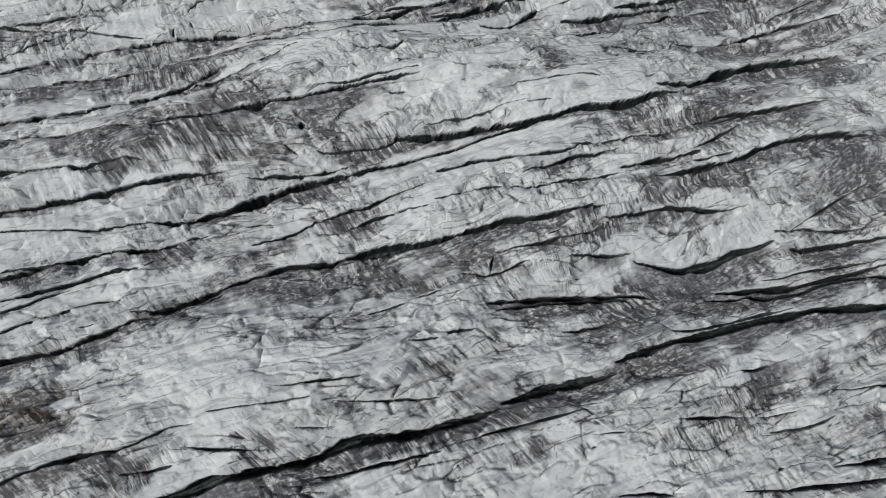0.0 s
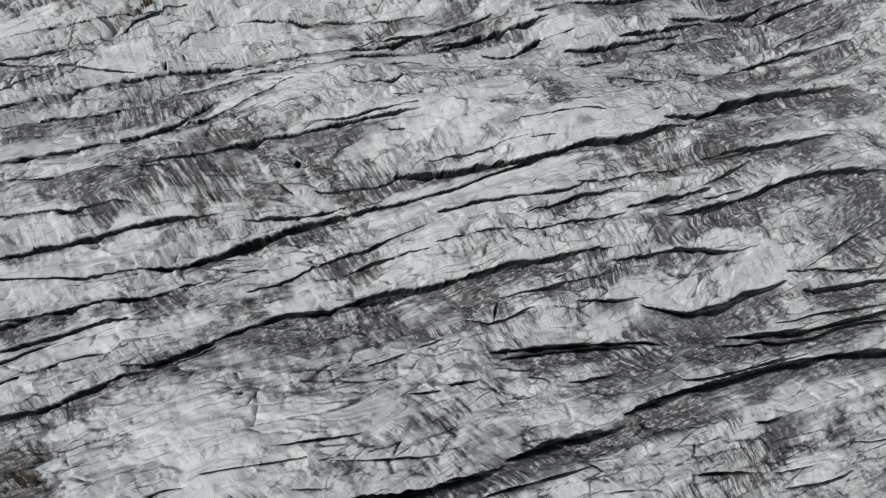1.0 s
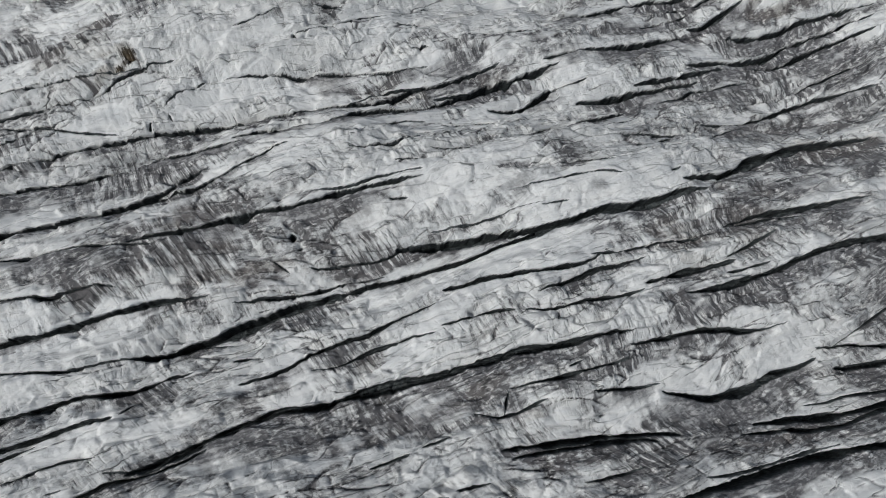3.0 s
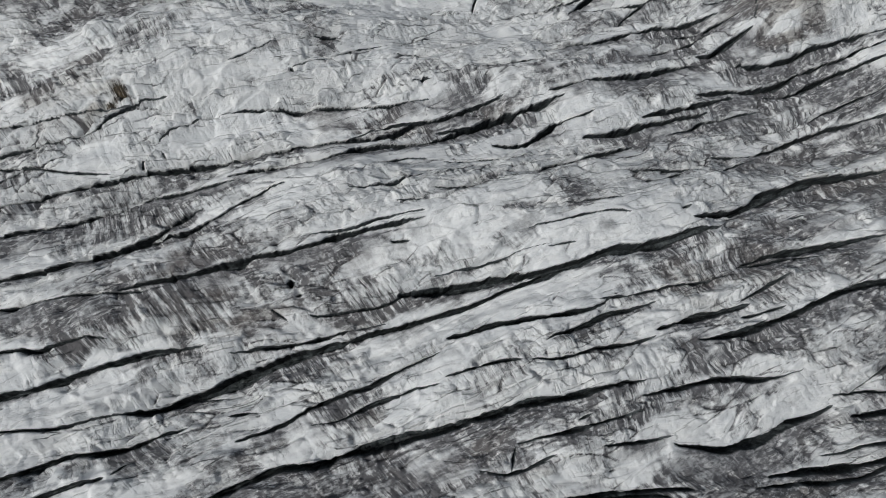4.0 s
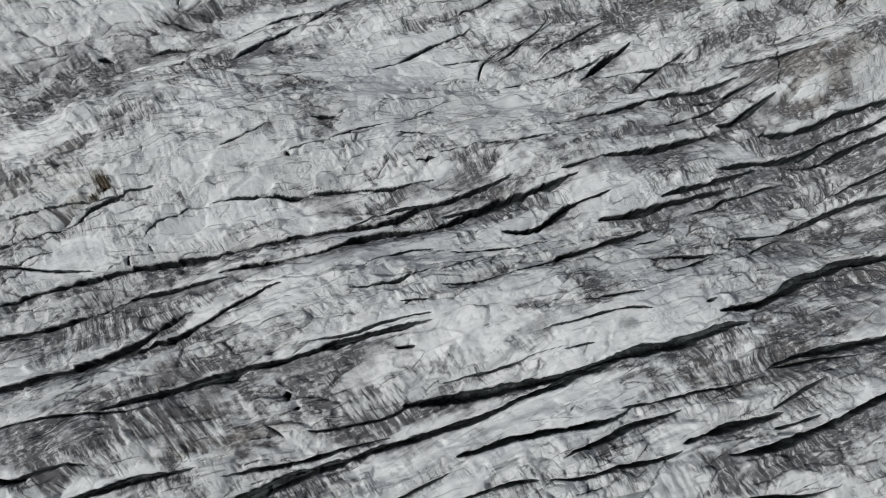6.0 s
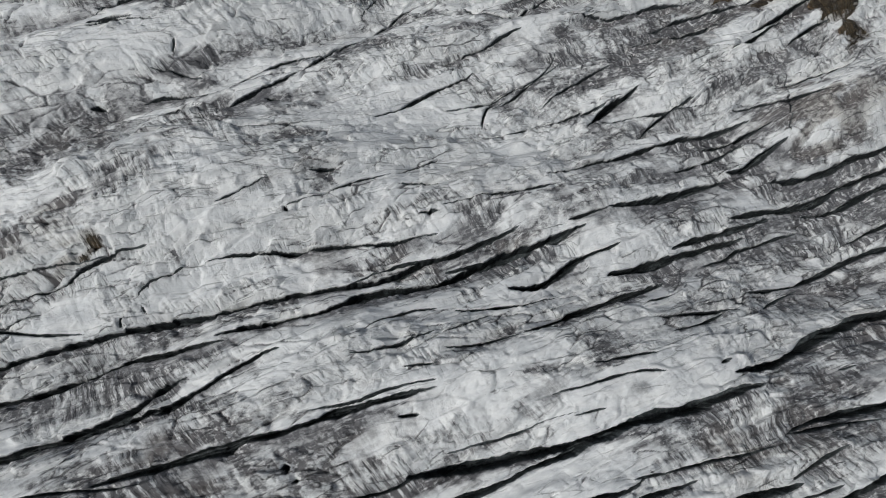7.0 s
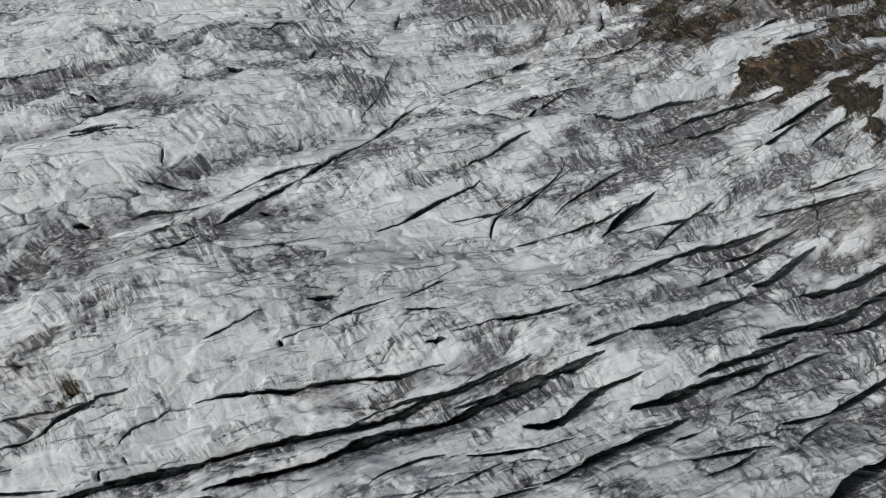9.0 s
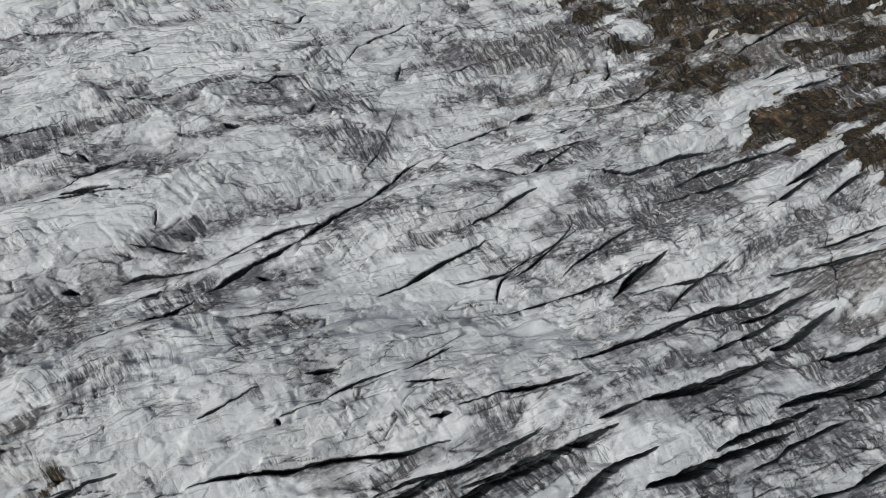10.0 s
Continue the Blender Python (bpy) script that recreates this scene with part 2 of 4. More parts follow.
ridge_form(-48, 80, -1.34, 12, 5)
ridge_form(-15, 29, 1.50, 12, 5)
ridge_form(-6, 47, -1.48, 12, 5)
ridge_form(21, 53, 1.55, 12, 5)
ridge_form(-84, 131, 1.76, 16, 4)
ridge_form(-75, 122, -1.79, 12, 5)
ridge_form(69, 122, -0.83, 16, 4)
ridge_form(69, 62, -1.28, 16, 4)
ridge_form(-75, 83, -1.53, 12, 5)
ridge_form(69, 134, 1.15, 12, 5)
ridge_form(60, 203, 1.01, 18, 6)
ridge_form(-51, 98, 0.98, 16, 4)
ridge_form(-45, 110, 1.63, 12, 5)
ridge_form(-21, 149, -1.56, 16, 4)
ridge_form(-3, 71, -1.21, 12, 5)
ridge_form(72, 11, 0.96, 24, 8)
ridge_form(-6, 131, -1.32, 12, 5)
ridge_form(-9, 146, 0.35, 16, 4)
ridge_form(45, 140, 1.15, 16, 4)
ridge_form(54, 152, -0.90, 9, 9)
ridge_form(-45, 164, 1.15, 16, 4)
ridge_form(-63, 149, -1.05, 16, 4)
ridge_form(60, 107, -0.58, 12, 5)
ridge_form(51, 29, 0.76, 24, 8)
ridge_form(-24, 89, 0.86, 12, 5)
ridge_form(33, 98, -1.27, 12, 5)
ridge_form(-21, 119, 2.09, 12, 5)
ridge_form(18, 143, 1.10, 16, 4)
ridge_form(18, 152, 0.84, 16, 4)
ridge_form(90, 179, -0.84, 18, 6)
ridge_form(51, 71, 0.25, 16, 4)
ridge_form(78, 77, 1.66, 16, 4)
ridge_form(36, 125, -0.79, 12, 5)
ridge_form(12, 116, 1.18, 12, 5)
ridge_form(39, 110, 0.86, 12, 5)
ridge_form(-51, 131, -1.64, 12, 5)
ridge_form(18, 32, 0.63, 16, 4)
ridge_form(-15, 131, -1.26, 12, 5)
ridge_form(18, 161, 0.94, 16, 4)
ridge_form(-15, 8, -0.84, 9, 9)
ridge_form(21, 44, -1.13, 16, 4)
ridge_form(18, 83, 1.12, 12, 5)
ridge_form(87, 143, -0.04, 12, 5)
ridge_form(-36, 65, 0.59, 12, 5)
ridge_form(45, 140, 1.11, 12, 5)
ridge_form(-51, 179, -0.86, 18, 6)
ridge_form(27, 128, -0.60, 12, 5)
ridge_form(66, 119, -0.73, 12, 5)
ridge_form(87, 98, 0.77, 12, 5)
ridge_form(72, 104, -2.13, 16, 4)
ridge_form(63, 107, -0.51, 12, 5)
ridge_form(-6, 161, -0.70, 12, 5)
ridge_form(-9, 140, 1.68, 12, 5)
ridge_form(69, 134, 1.15, 12, 5)
ridge_form(60, 179, -0.90, 12, 5)
ridge_form(-51, 11, -0.77, 12, 5)


def swell(x, y):
    u, v = (x + 110) / 220 * math.pi, y / 240 * math.pi
    z = SLOPE[0] * x + SLOPE[1] * y + SLOPE[2]
    for i, row in enumerate(WAVES):
        cu = np.cos(i * u)
        for j, h in enumerate(row):
            z = z + h * cu * np.cos(j * v)
    c, s = math.cos(radians(22)), math.sin(radians(22))
    for px, py, h, along, across in RIDGES:
        dx, dy = x - px, y - py
        z = z + h * np.exp(-0.5 * (((dx * c + dy * s) / along) ** 2 + ((dy * c - dx * s) / across) ** 2))
    return z


# The sheet: rows run along the crevasses (about 20 degrees off +x), so that their edges stay clean.
SHEAR, STEP_X, STEP_V = 0.36, 0.21, 0.145
xs = np.arange(-104, 112, STEP_X)
vs = np.arange(-40, 250, STEP_V)
gx, gv = np.meshgrid(xs, vs)
gy = gv + SHEAR * gx
half = 66 + 0.19 * (gy - 8)
keep = (gy > 4) & (gy < 214) & (np.abs(gx - 4) < half + 4)
index = np.full(gx.shape, -1, np.int64)
index[keep] = np.arange(keep.sum())
X, Y = gx[keep].astype(np.float64), gy[keep].astype(np.float64)
ALONG = (X + SHEAR * Y) / math.hypot(1, SHEAR)
ACROSS = (Y - SHEAR * X) / math.hypot(1, SHEAR)

# bend the small forms, so that nothing runs ruler-straight
bend = 1.6 * fbm(X / 13, Y / 13, 2, 40)
A1, C1 = ALONG + bend, ACROSS + 1.3 * fbm(X / 17, Y / 17, 2, 44)

# ---- crevasses ----
DEPTH = np.zeros(len(X), np.float32)     # how far below the surface
LEAN_IN = np.zeros(len(X), np.float32)   # undercut of the far wall
SHELF = np.zeros(len(X), np.float32)     # the near side, sloping in: silt, and shade painted with it
OWNER = np.full(len(X), -1, np.int32)
LIP = np.zeros(len(X), np.float32)       # the rounded far side, painted paler as if sunlit
RIM = np.full(len(X), -1.0, np.float32)   # metres inside a crevasse's rim
wobble = 0.18 * fbm(X / 4.5, Y / 4.5, 2, 60) + 0.16 * vnoise(X / 1.3, Y / 1.3, 61) + 0.20 * vnoise(X / 0.55, Y / 0.55, 62)
crevasse_count, WIDTHS, LENGTHS = 0, [], []


def curve_points(points, step=1.3):
    p = np.array([points[0], *points, points[-1]], float)
    out = []
    for a, b, c, d in zip(p, p[1:], p[2:], p[3:]):
        n = max(2, int(np.hypot(*(c - b)) / step))
        for u in np.arange(n) / n:
            out.append(0.5 * (2 * b + (c - a) * u + (2 * a - 5 * b + 4 * c - d) * u * u + (3 * b - a - 3 * c + d) * u ** 3))
    out.append(p[-1])
    return np.array(out)


def crevasse(width, shelf, *points):
    """A crevasse of that greatest width along the points, its far wall steep; the near side slopes in over the shelf's width."""
    global crevasse_count
    line = curve_points(points)
    seed = 70 + crevasse_count
    reach = 4.0 + 3 * shelf + width
    lo, hi = line.min(0) - reach, line.max(0) + reach
    near = np.nonzero((X > lo[0]) & (X < hi[0]) & (Y > lo[1]) & (Y < hi[1]))[0]
    if len(near) == 0:
        return
    px, py = X[near], Y[near]
    best, side, run = np.full(len(near), 1e9), np.zeros(len(near)), np.zeros(len(near))
    lengths = np.hypot(*np.diff(line, axis=0).T)
    start = np.concatenate(([0], np.cumsum(lengths)))
    for (ax, ay), (bx, by), l, s0 in zip(line, line[1:], lengths, start):
        ux, uy = (bx - ax) / l, (by - ay) / l
        wx, wy = px - ax, py - ay
        s = np.clip(wx * ux + wy * uy, 0, l)
        d = np.hypot(wx - s * ux, wy - s * uy)
        m = d < best
        best[m], run[m] = d[m], (s0 + s)[m]
        side[m] = (wy * ux - wx * uy)[m]
    total = start[-1]
    signed = np.where(side >= 0, best, -best) + wobble[near] * min(0.9, 0.45 * width + 0.12)
    end = np.minimum(run, total - run)
    taper = np.clip(end / min(9.0, 0.42 * total), 0, 1) ** 0.62
    ends = np.clip(end / 0.8, 0, 1)
    pinch = 0.82 + 0.38 * vnoise(run / 3.0, run * 0 + 0.5, seed)
    a = (0.09 + 0.76 * width * taper) * pinch * ends
    full = min(7.0, 0.8 + 3.6 * width)
    slot = full * (0.2 + 0.8 * taper) * smooth(0.02, 0.20 + 0.05 * width, a - np.abs(signed)) * ends
    # the near side slopes in from further off; the far side rounds over to a steep lip
    slope = 0.25 + 0.9 * min(width, 1.0) + 1.15 * shelf
    near_drop = 0.03 + 0.20 * min(width, 1.0) + 0.34 * max(shelf - 0.6, 0.0)
    sides = np.where(signed < 0,
                     near_drop * np.exp(-np.maximum(-signed - a, 0) / slope),
                     (0.08 + 0.85 * min(width, 1.2)) * np.exp(-np.maximum(signed - a, 0) / (0.7 + 1.3 * min(width, 1.0)))) * taper
    depth = (slot + sides).astype(np.float32)
    owned = a - np.abs(signed) > -0.02
    more = depth > DEPTH[near]
    OWNER[near[more & owned]] = crevasse_count
    deeper = np.maximum(DEPTH[near], depth)
    DEPTH[near] = np.where((DEPTH[near] < 0.05) & (depth < 0), np.minimum(DEPTH[near], depth), deeper)
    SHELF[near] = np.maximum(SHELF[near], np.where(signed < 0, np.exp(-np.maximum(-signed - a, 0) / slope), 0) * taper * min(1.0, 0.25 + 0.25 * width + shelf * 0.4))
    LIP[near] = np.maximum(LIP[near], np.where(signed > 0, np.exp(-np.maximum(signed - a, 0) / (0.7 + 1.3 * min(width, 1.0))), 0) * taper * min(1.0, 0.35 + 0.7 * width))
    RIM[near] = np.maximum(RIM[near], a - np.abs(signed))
    LEAN_IN[near] = np.maximum(LEAN_IN[near], (0.30 * np.maximum(slot - 0.2, 0)).astype(np.float32))
    crevasse_count += 1
    WIDTHS.append(width)
    LENGTHS.append(total)


crevasse(0.78, .6, (-82.6, 79.3), (-62.0, 86.5), (-58.0, 87.9), (-54.0, 89.3), (-48.5, 91.0), (-44.2, 92.2), (-39.0, 93.4), (-33.7, 94.9), (-27.4, 96.2), (-21.0, 97.3), (-14.6, 98.5), (-9.8, 100.1), (-5.7, 102.3), (-2.4, 103.3), (2.8, 105.4), (9.8, 108.8))
crevasse(1.11, 1, (-35.2, 90.3), (-31.3, 91.2), (-27.4, 91.9), (-23.5, 92.5), (-18.9, 93.8), (-14.5, 96.1), (-9.8, 97.6), (-3.0, 99.1), (2.6, 102.0), (7.0, 104.1), (11.4, 105.6), (15.9, 107.4), (20.4, 109.2))
crevasse(0.40, .4, (-2.9, 101.0), (2.7, 102.7), (7.5, 104.4))
crevasse(0.75, .5, (-81.1, 75.3), (-60.6, 81.7), (-56.8, 82.8), (-53.6, 84.0), (-49.7, 86.0), (-46.4, 87.5), (-41.1, 88.1), (-36.5, 89.1), (-32.5, 89.5))
crevasse(0.86, .6, (-79.7, 67.1), (-58.2, 74.2), (-55.2, 75.1), (-52.7, 76.1), (-48.9, 77.5), (-45.7, 79.1), (-43.5, 80.8), (-41.3, 82.6), (-36.9, 84.3))
crevasse(0.81, .8, (-48.7, 76.8), (-44.4, 78.5), (-39.1, 80.0), (-36.3, 81.6), (-32.8, 83.6), (-30.0, 85.4), (-27.1, 86.6), (-24.2, 87.3))
crevasse(0.72, .5, (-46.8, 69.7), (-35.2, 73.1), (-32.7, 73.8), (-30.1, 74.4), (-28.1, 75.4), (-24.8, 76.0), (-21.4, 77.0), (-17.9, 78.3), (-13.7, 79.4), (-10.2, 80.3), (-3.4, 81.8))
crevasse(0.29, .3, (-22.8, 78.3), (-18.7, 79.3), (-13.8, 80.2), (-10.2, 81.5), (-6.6, 82.2), (-3.4, 82.5))
crevasse(0.49, .3, (-37.7, 101.1), (-34.0, 102.2), (-30.2, 102.8), (-24.7, 103.5), (-21.5, 104.3), (-16.6, 105.1), (-9.9, 105.3), (-5.7, 106.7), (-2.8, 107.1))
crevasse(0.31, .3, (-79.5, 90.8), (-62.5, 90.7), (-59.0, 90.4), (-55.5, 90.7), (-52.4, 91.0))
crevasse(0.23, .2, (-48.6, 91.7), (-47.6, 93.8))
crevasse(0.23, .2, (-76.9, 83.7), (-62.5, 91.4), (-61.2, 92.5), (-58.4, 93.6), (-56.3, 94.4))
crevasse(0.32, .3, (-79.2, 89.9), (-62.8, 95.0), (-58.5, 96.1), (-55.7, 97.2), (-52.1, 99.4), (-47.7, 101.5), (-44.0, 102.7))
crevasse(0.16, .1, (-58.9, 95.9), (-57.0, 94.4))
crevasse(0.24, .2, (-79.2, 95.0), (-63.1, 97.9), (-57.9, 98.9), (-53.5, 99.7), (-49.8, 101.0))
crevasse(0.16, .1, (-46.2, 95.6), (-45.1, 97.4), (-42.2, 99.0), (-39.2, 101.0))
crevasse(0.16, .1, (-45.9, 95.5), (-44.7, 93.4))
crevasse(0.31, .3, (-14.0, 89.5), (-11.1, 91.6), (-6.6, 93.4), (-3.1, 94.1))
crevasse(0.23, .2, (-16.0, 86.0), (-12.4, 86.7), (-8.0, 88.1), (-3.2, 90.4))
crevasse(0.22, .2, (-8.8, 84.5), (-3.3, 85.1))
crevasse(0.29, .2, (-9.5, 78.1), (-5.9, 78.4))
crevasse(0.24, .3, (-17.1, 98.4), (-9.9, 101.6), (-2.9, 103.5))
crevasse(1.12, .8, (6.6, 98.2), (10.8, 98.3), (13.8, 99.7), (16.2, 101.5), (19.0, 103.3), (22.6, 104.7), (25.3, 105.8))
crevasse(1.05, 1.5, (22.0, 100.3), (26.5, 101.5), (31.2, 102.9), (34.1, 104.3), (38.0, 105.4), (43.1, 107.0), (46.9, 108.4))
crevasse(0.74, .8, (32.8, 104.9), (37.3, 106.9), (42.5, 108.7), (46.7, 110.0), (52.4, 112.6))
crevasse(0.49, .5, (37.6, 102.5), (42.6, 104.2), (44.9, 105.9), (49.2, 107.5), (53.7, 109.3), (57.0, 110.5))
crevasse(0.39, .4, (-1.8, 94.1), (4.6, 94.3), (9.6, 95.2), (14.7, 96.6))
crevasse(0.94, .8, (8.0, 89.3), (13.0, 91.6), (16.5, 93.3), (21.0, 95.2), (24.8, 96.7), (28.6, 98.3), (31.5, 99.6))
crevasse(0.30, .3, (-3.3, 87.4), (1.8, 88.1), (8.0, 89.3))
crevasse(0.23, .2, (-3.2, 89.5), (0.4, 91.4), (4.5, 93.3))
crevasse(0.31, .3, (27.1, 95.4), (31.8, 96.9))
crevasse(0.31, .3, (28.5, 92.7), (34.4, 93.7), (39.1, 94.8), (42.9, 95.2))
crevasse(0.48, .6, (44.1, 98.6), (48.2, 99.2), (54.9, 101.0), (61.0, 103.9), (67.6, 106.9), (70.4, 107.6), (82.1, 110.2))
crevasse(0.24, .2, (45.7, 95.2), (49.5, 97.5), (54.5, 100.0))
crevasse(0.49, .5, (63.8, 108.2), (69.0, 110.5), (70.8, 111.2), (82.0, 115.5))
crevasse(0.31, .4, (30.0, 90.6), (35.6, 92.2), (40.0, 94.7))
crevasse(1.06, 3.4, (37.5, 84.2), (41.1, 85.0), (44.8, 85.9), (47.9, 87.5), (52.5, 90.2), (57.0, 92.2), (61.5, 94.1), (64.1, 94.5), (75.9, 96.4))
crevasse(1.01, 2.8, (-8.6, 70.8), (3.2, 72.8), (9.1, 73.8), (14.2, 74.7), (19.6, 76.5), (24.3, 77.9), (29.2, 79.0), (34.2, 80.5), (39.5, 82.1), (42.2, 82.8))
crevasse(0.21, .3, (-3.6, 73.7), (1.2, 74.9), (6.3, 76.2), (10.8, 77.8), (15.3, 78.8))
crevasse(0.30, .3, (16.7, 85.1), (22.4, 86.1), (27.4, 87.0))
crevasse(0.22, .3, (11.0, 80.8), (17.1, 82.2), (22.8, 83.8), (28.4, 84.2))
crevasse(0.22, .2, (13.8, 78.1), (19.2, 79.4))
crevasse(0.58, 2, (43.1, 75.7), (46.5, 77.1), (50.7, 78.1), (56.2, 79.0), (68.0, 81.1))
crevasse(0.28, .5, (20.6, 69.9), (32.4, 72.2), (36.3, 72.9), (41.8, 74.2))
crevasse(0.30, .2, (35.9, 85.4), (38.3, 86.5))
crevasse(0.22, .3, (53.5, 84.9), (57.4, 85.8))
crevasse(0.37, .3, (-1.9, 140.0), (3.6, 142.3), (7.6, 144.6), (12.7, 147.2))
crevasse(0.53, .4, (-13.7, 128.4), (-10.0, 130.4), (-6.3, 133.1), (-2.0, 135.5), (5.0, 139.2))
crevasse(0.27, .3, (-2.1, 131.4), (4.3, 133.2), (7.7, 134.5), (12.2, 136.9), (16.3, 139.3), (19.4, 141.4))
crevasse(0.52, .5, (4.9, 126.8), (9.9, 128.3), (14.9, 129.9), (19.8, 131.4), (23.8, 132.8), (27.3, 134.6))
crevasse(0.27, .2, (15.0, 133.0), (20.2, 136.8), (25.4, 139.9), (28.6, 141.6))
crevasse(0.97, 1, (22.5, 128.7), (24.6, 130.8), (26.7, 132.9), (29.8, 134.9), (32.9, 136.8))
crevasse(0.69, .5, (14.3, 118.3), (19.1, 119.8), (23.2, 121.4), (28.4, 123.2), (33.8, 125.6), (39.3, 127.7), (44.5, 128.8), (49.4, 130.0), (52.4, 131.2))
crevasse(0.35, .2, (31.0, 126.6), (34.5, 130.3), (38.8, 133.0), (42.9, 135.3))
crevasse(0.26, .3, (25.5, 129.2), (30.6, 131.2), (36.7, 132.4), (45.0, 134.2))
crevasse(0.78, .6, (42.3, 125.4), (47.9, 126.8), (51.9, 128.5), (55.7, 129.9))
crevasse(0.60, .5, (36.6, 120.3), (41.1, 122.3), (46.4, 124.3), (49.6, 126.0))
crevasse(0.68, .5, (45.6, 120.8), (49.6, 121.6), (53.9, 124.5), (57.9, 126.8))
crevasse(0.59, .5, (-2.7, 111.5), (3.1, 113.0), (8.4, 114.0), (13.0, 115.1), (16.8, 116.7))
crevasse(0.92, .7, (23.4, 112.2), (30.1, 113.5), (35.3, 115.1), (40.7, 117.3), (46.2, 119.4))
crevasse(0.41, .4, (16.9, 109.5), (21.5, 111.2), (24.4, 112.3))
crevasse(0.75, .6, (44.1, 111.4), (48.4, 112.8), (54.9, 114.4), (61.4, 116.2), (66.0, 118.7), (73.2, 121.4), (84.5, 125.5))
crevasse(0.67, .5, (57.5, 113.0), (64.9, 114.7), (70.5, 117.5), (72.3, 118.2), (83.7, 122.2))
crevasse(0.77, .6, (53.0, 119.0), (59.2, 120.2), (64.5, 121.8), (68.9, 123.8), (74.0, 125.3), (85.5, 128.7))
crevasse(0.46, 1, (36.1, 149.4), (42.0, 152.5), (48.8, 154.7), (54.2, 156.2), (58.5, 157.4), (62.5, 157.8))
crevasse(0.84, .8, (55.0, 148.4), (59.6, 150.8), (64.2, 153.5), (68.0, 155.2))
crevasse(0.37, .3, (49.6, 143.1), (55.6, 147.0), (61.5, 150.5))
crevasse(0.37, 1.4, (32.3, 145.9), (40.0, 148.2), (50.3, 152.1), (52.6, 153.5))
crevasse(0.54, .5, (57.4, 137.5), (63.5, 138.7), (67.8, 140.3), (71.9, 141.2))
crevasse(0.53, .5, (48.9, 133.1), (58.4, 134.1), (63.8, 134.7), (70.3, 135.4))
crevasse(0.18, .1, (60.6, 140.8), (59.2, 133.3), (57.7, 127.0))
crevasse(0.46, .4, (60.7, 145.0), (66.5, 149.0), (70.0, 150.7))
crevasse(0.28, .3, (-1.5, 155.8), (10.1, 151.3), (16.6, 154.8), (21.1, 157.5))
crevasse(0.28, .5, (20.2, 150.5), (29.9, 152.1), (36.8, 155.1), (42.6, 156.9), (48.2, 158.4))
crevasse(0.27, .2, (6.2, 132.2), (12.2, 136.0), (17.3, 140.8), (18.5, 143.9))
crevasse(0.26, .2, (4.5, 127.9), (5.7, 132.4), (9.2, 134.2))
crevasse(0.45, .3, (-54.2, 130.8), (-49.1, 133.1), (-40.7, 133.8), (-36.3, 136.4), (-31.8, 138.9), (-27.4, 141.5), (-22.1, 142.3))
crevasse(0.68, 0.6, (-52.5, 120.8), (-46.7, 123.2), (-42.2, 125.7), (-37.0, 130.4), (-32.9, 133.5), (-26.8, 137.3), (-22.5, 141.5), (-19.8, 144.0), (-16.1, 146.7), (-13.3, 150.4), (-10.3, 153.6), (-6.1, 156.6))
crevasse(0.27, .2, (-51.1, 137.0), (-46.5, 137.3), (-42.0, 136.3))
crevasse(0.26, .4, (-36.4, 123.4), (-30.7, 124.1), (-25.7, 125.4), (-19.8, 127.1))
crevasse(0.53, .4, (-31.7, 131.9), (-28.3, 131.0))
crevasse(0.53, .4, (-60.0, 129.8), (-58.7, 130.5), (-57.3, 130.1))
crevasse(0.35, .3, (-49.2, 129.1), (-44.8, 130.5))
crevasse(0.18, .1, (-47.2, 139.6), (-46.8, 142.7))
crevasse(0.28, .3, (-63.3, 146.3), (-59.0, 148.1), (-53.9, 151.2))
crevasse(0.37, .9, (-66.0, 142.8), (-58.1, 144.6), (-50.1, 145.9))
crevasse(0.34, .3, (-9.8, 116.2), (-6.3, 118.4), (-2.4, 120.9))
crevasse(0.25, .3, (-26.0, 109.0), (-20.5, 111.4), (-16.4, 113.9), (-9.8, 116.7))
crevasse(0.25, .2, (-9.8, 114.5), (-2.5, 115.7))
crevasse(0.25, .3, (-35.7, 108.2), (-31.2, 110.7), (-27.3, 113.0))
crevasse(0.33, .2, (-26.1, 109.5), (-25.2, 107.7))
crevasse(0.33, .3, (-6.5, 109.9), (-2.7, 110.7))
crevasse(0.42, .5, (-22.7, 114.6), (-18.0, 116.0))
crevasse(0.26, .3, (-78.4, 65.6), (-61.8, 67.5), (-50.5, 69.2), (-44.3, 69.5), (-39.2, 70.2))
crevasse(0.33, .4, (-76.8, 58.3), (-59.7, 61.2), (-55.6, 61.2), (-52.3, 62.5), (-49.2, 63.2), (-46.4, 63.0))
crevasse(0.59, .5, (-78.0, 49.0), (-59.2, 55.5), (-56.6, 56.1), (-53.4, 57.4), (-50.1, 58.8), (-46.0, 60.2), (-42.6, 61.5), (-37.6, 62.4), (-34.0, 63.3))
crevasse(0.46, .4, (-31.7, 61.7), (-29.5, 62.5), (-24.2, 63.4), (-19.5, 64.5), (-15.6, 65.7), (-11.6, 66.6), (-9.2, 67.0))
crevasse(0.33, .4, (-21.2, 67.5), (-16.5, 68.2), (-10.8, 69.4), (-6.8, 71.1), (-1.5, 72.7))
crevasse(1.12, 1, (-44.7, 53.7), (-41.2, 54.0), (-38.5, 54.9), (-34.3, 56.5), (-30.0, 58.6), (-25.6, 60.7), (-21.0, 62.4), (-16.4, 63.8), (-12.4, 65.0))
crevasse(0.73, .7, (-16.4, 63.8), (-11.6, 65.3), (-6.8, 66.7), (-1.6, 68.1), (3.0, 69.3), (8.1, 71.7), (13.1, 73.4), (17.5, 75.2), (21.9, 76.9), (26.4, 78.1))
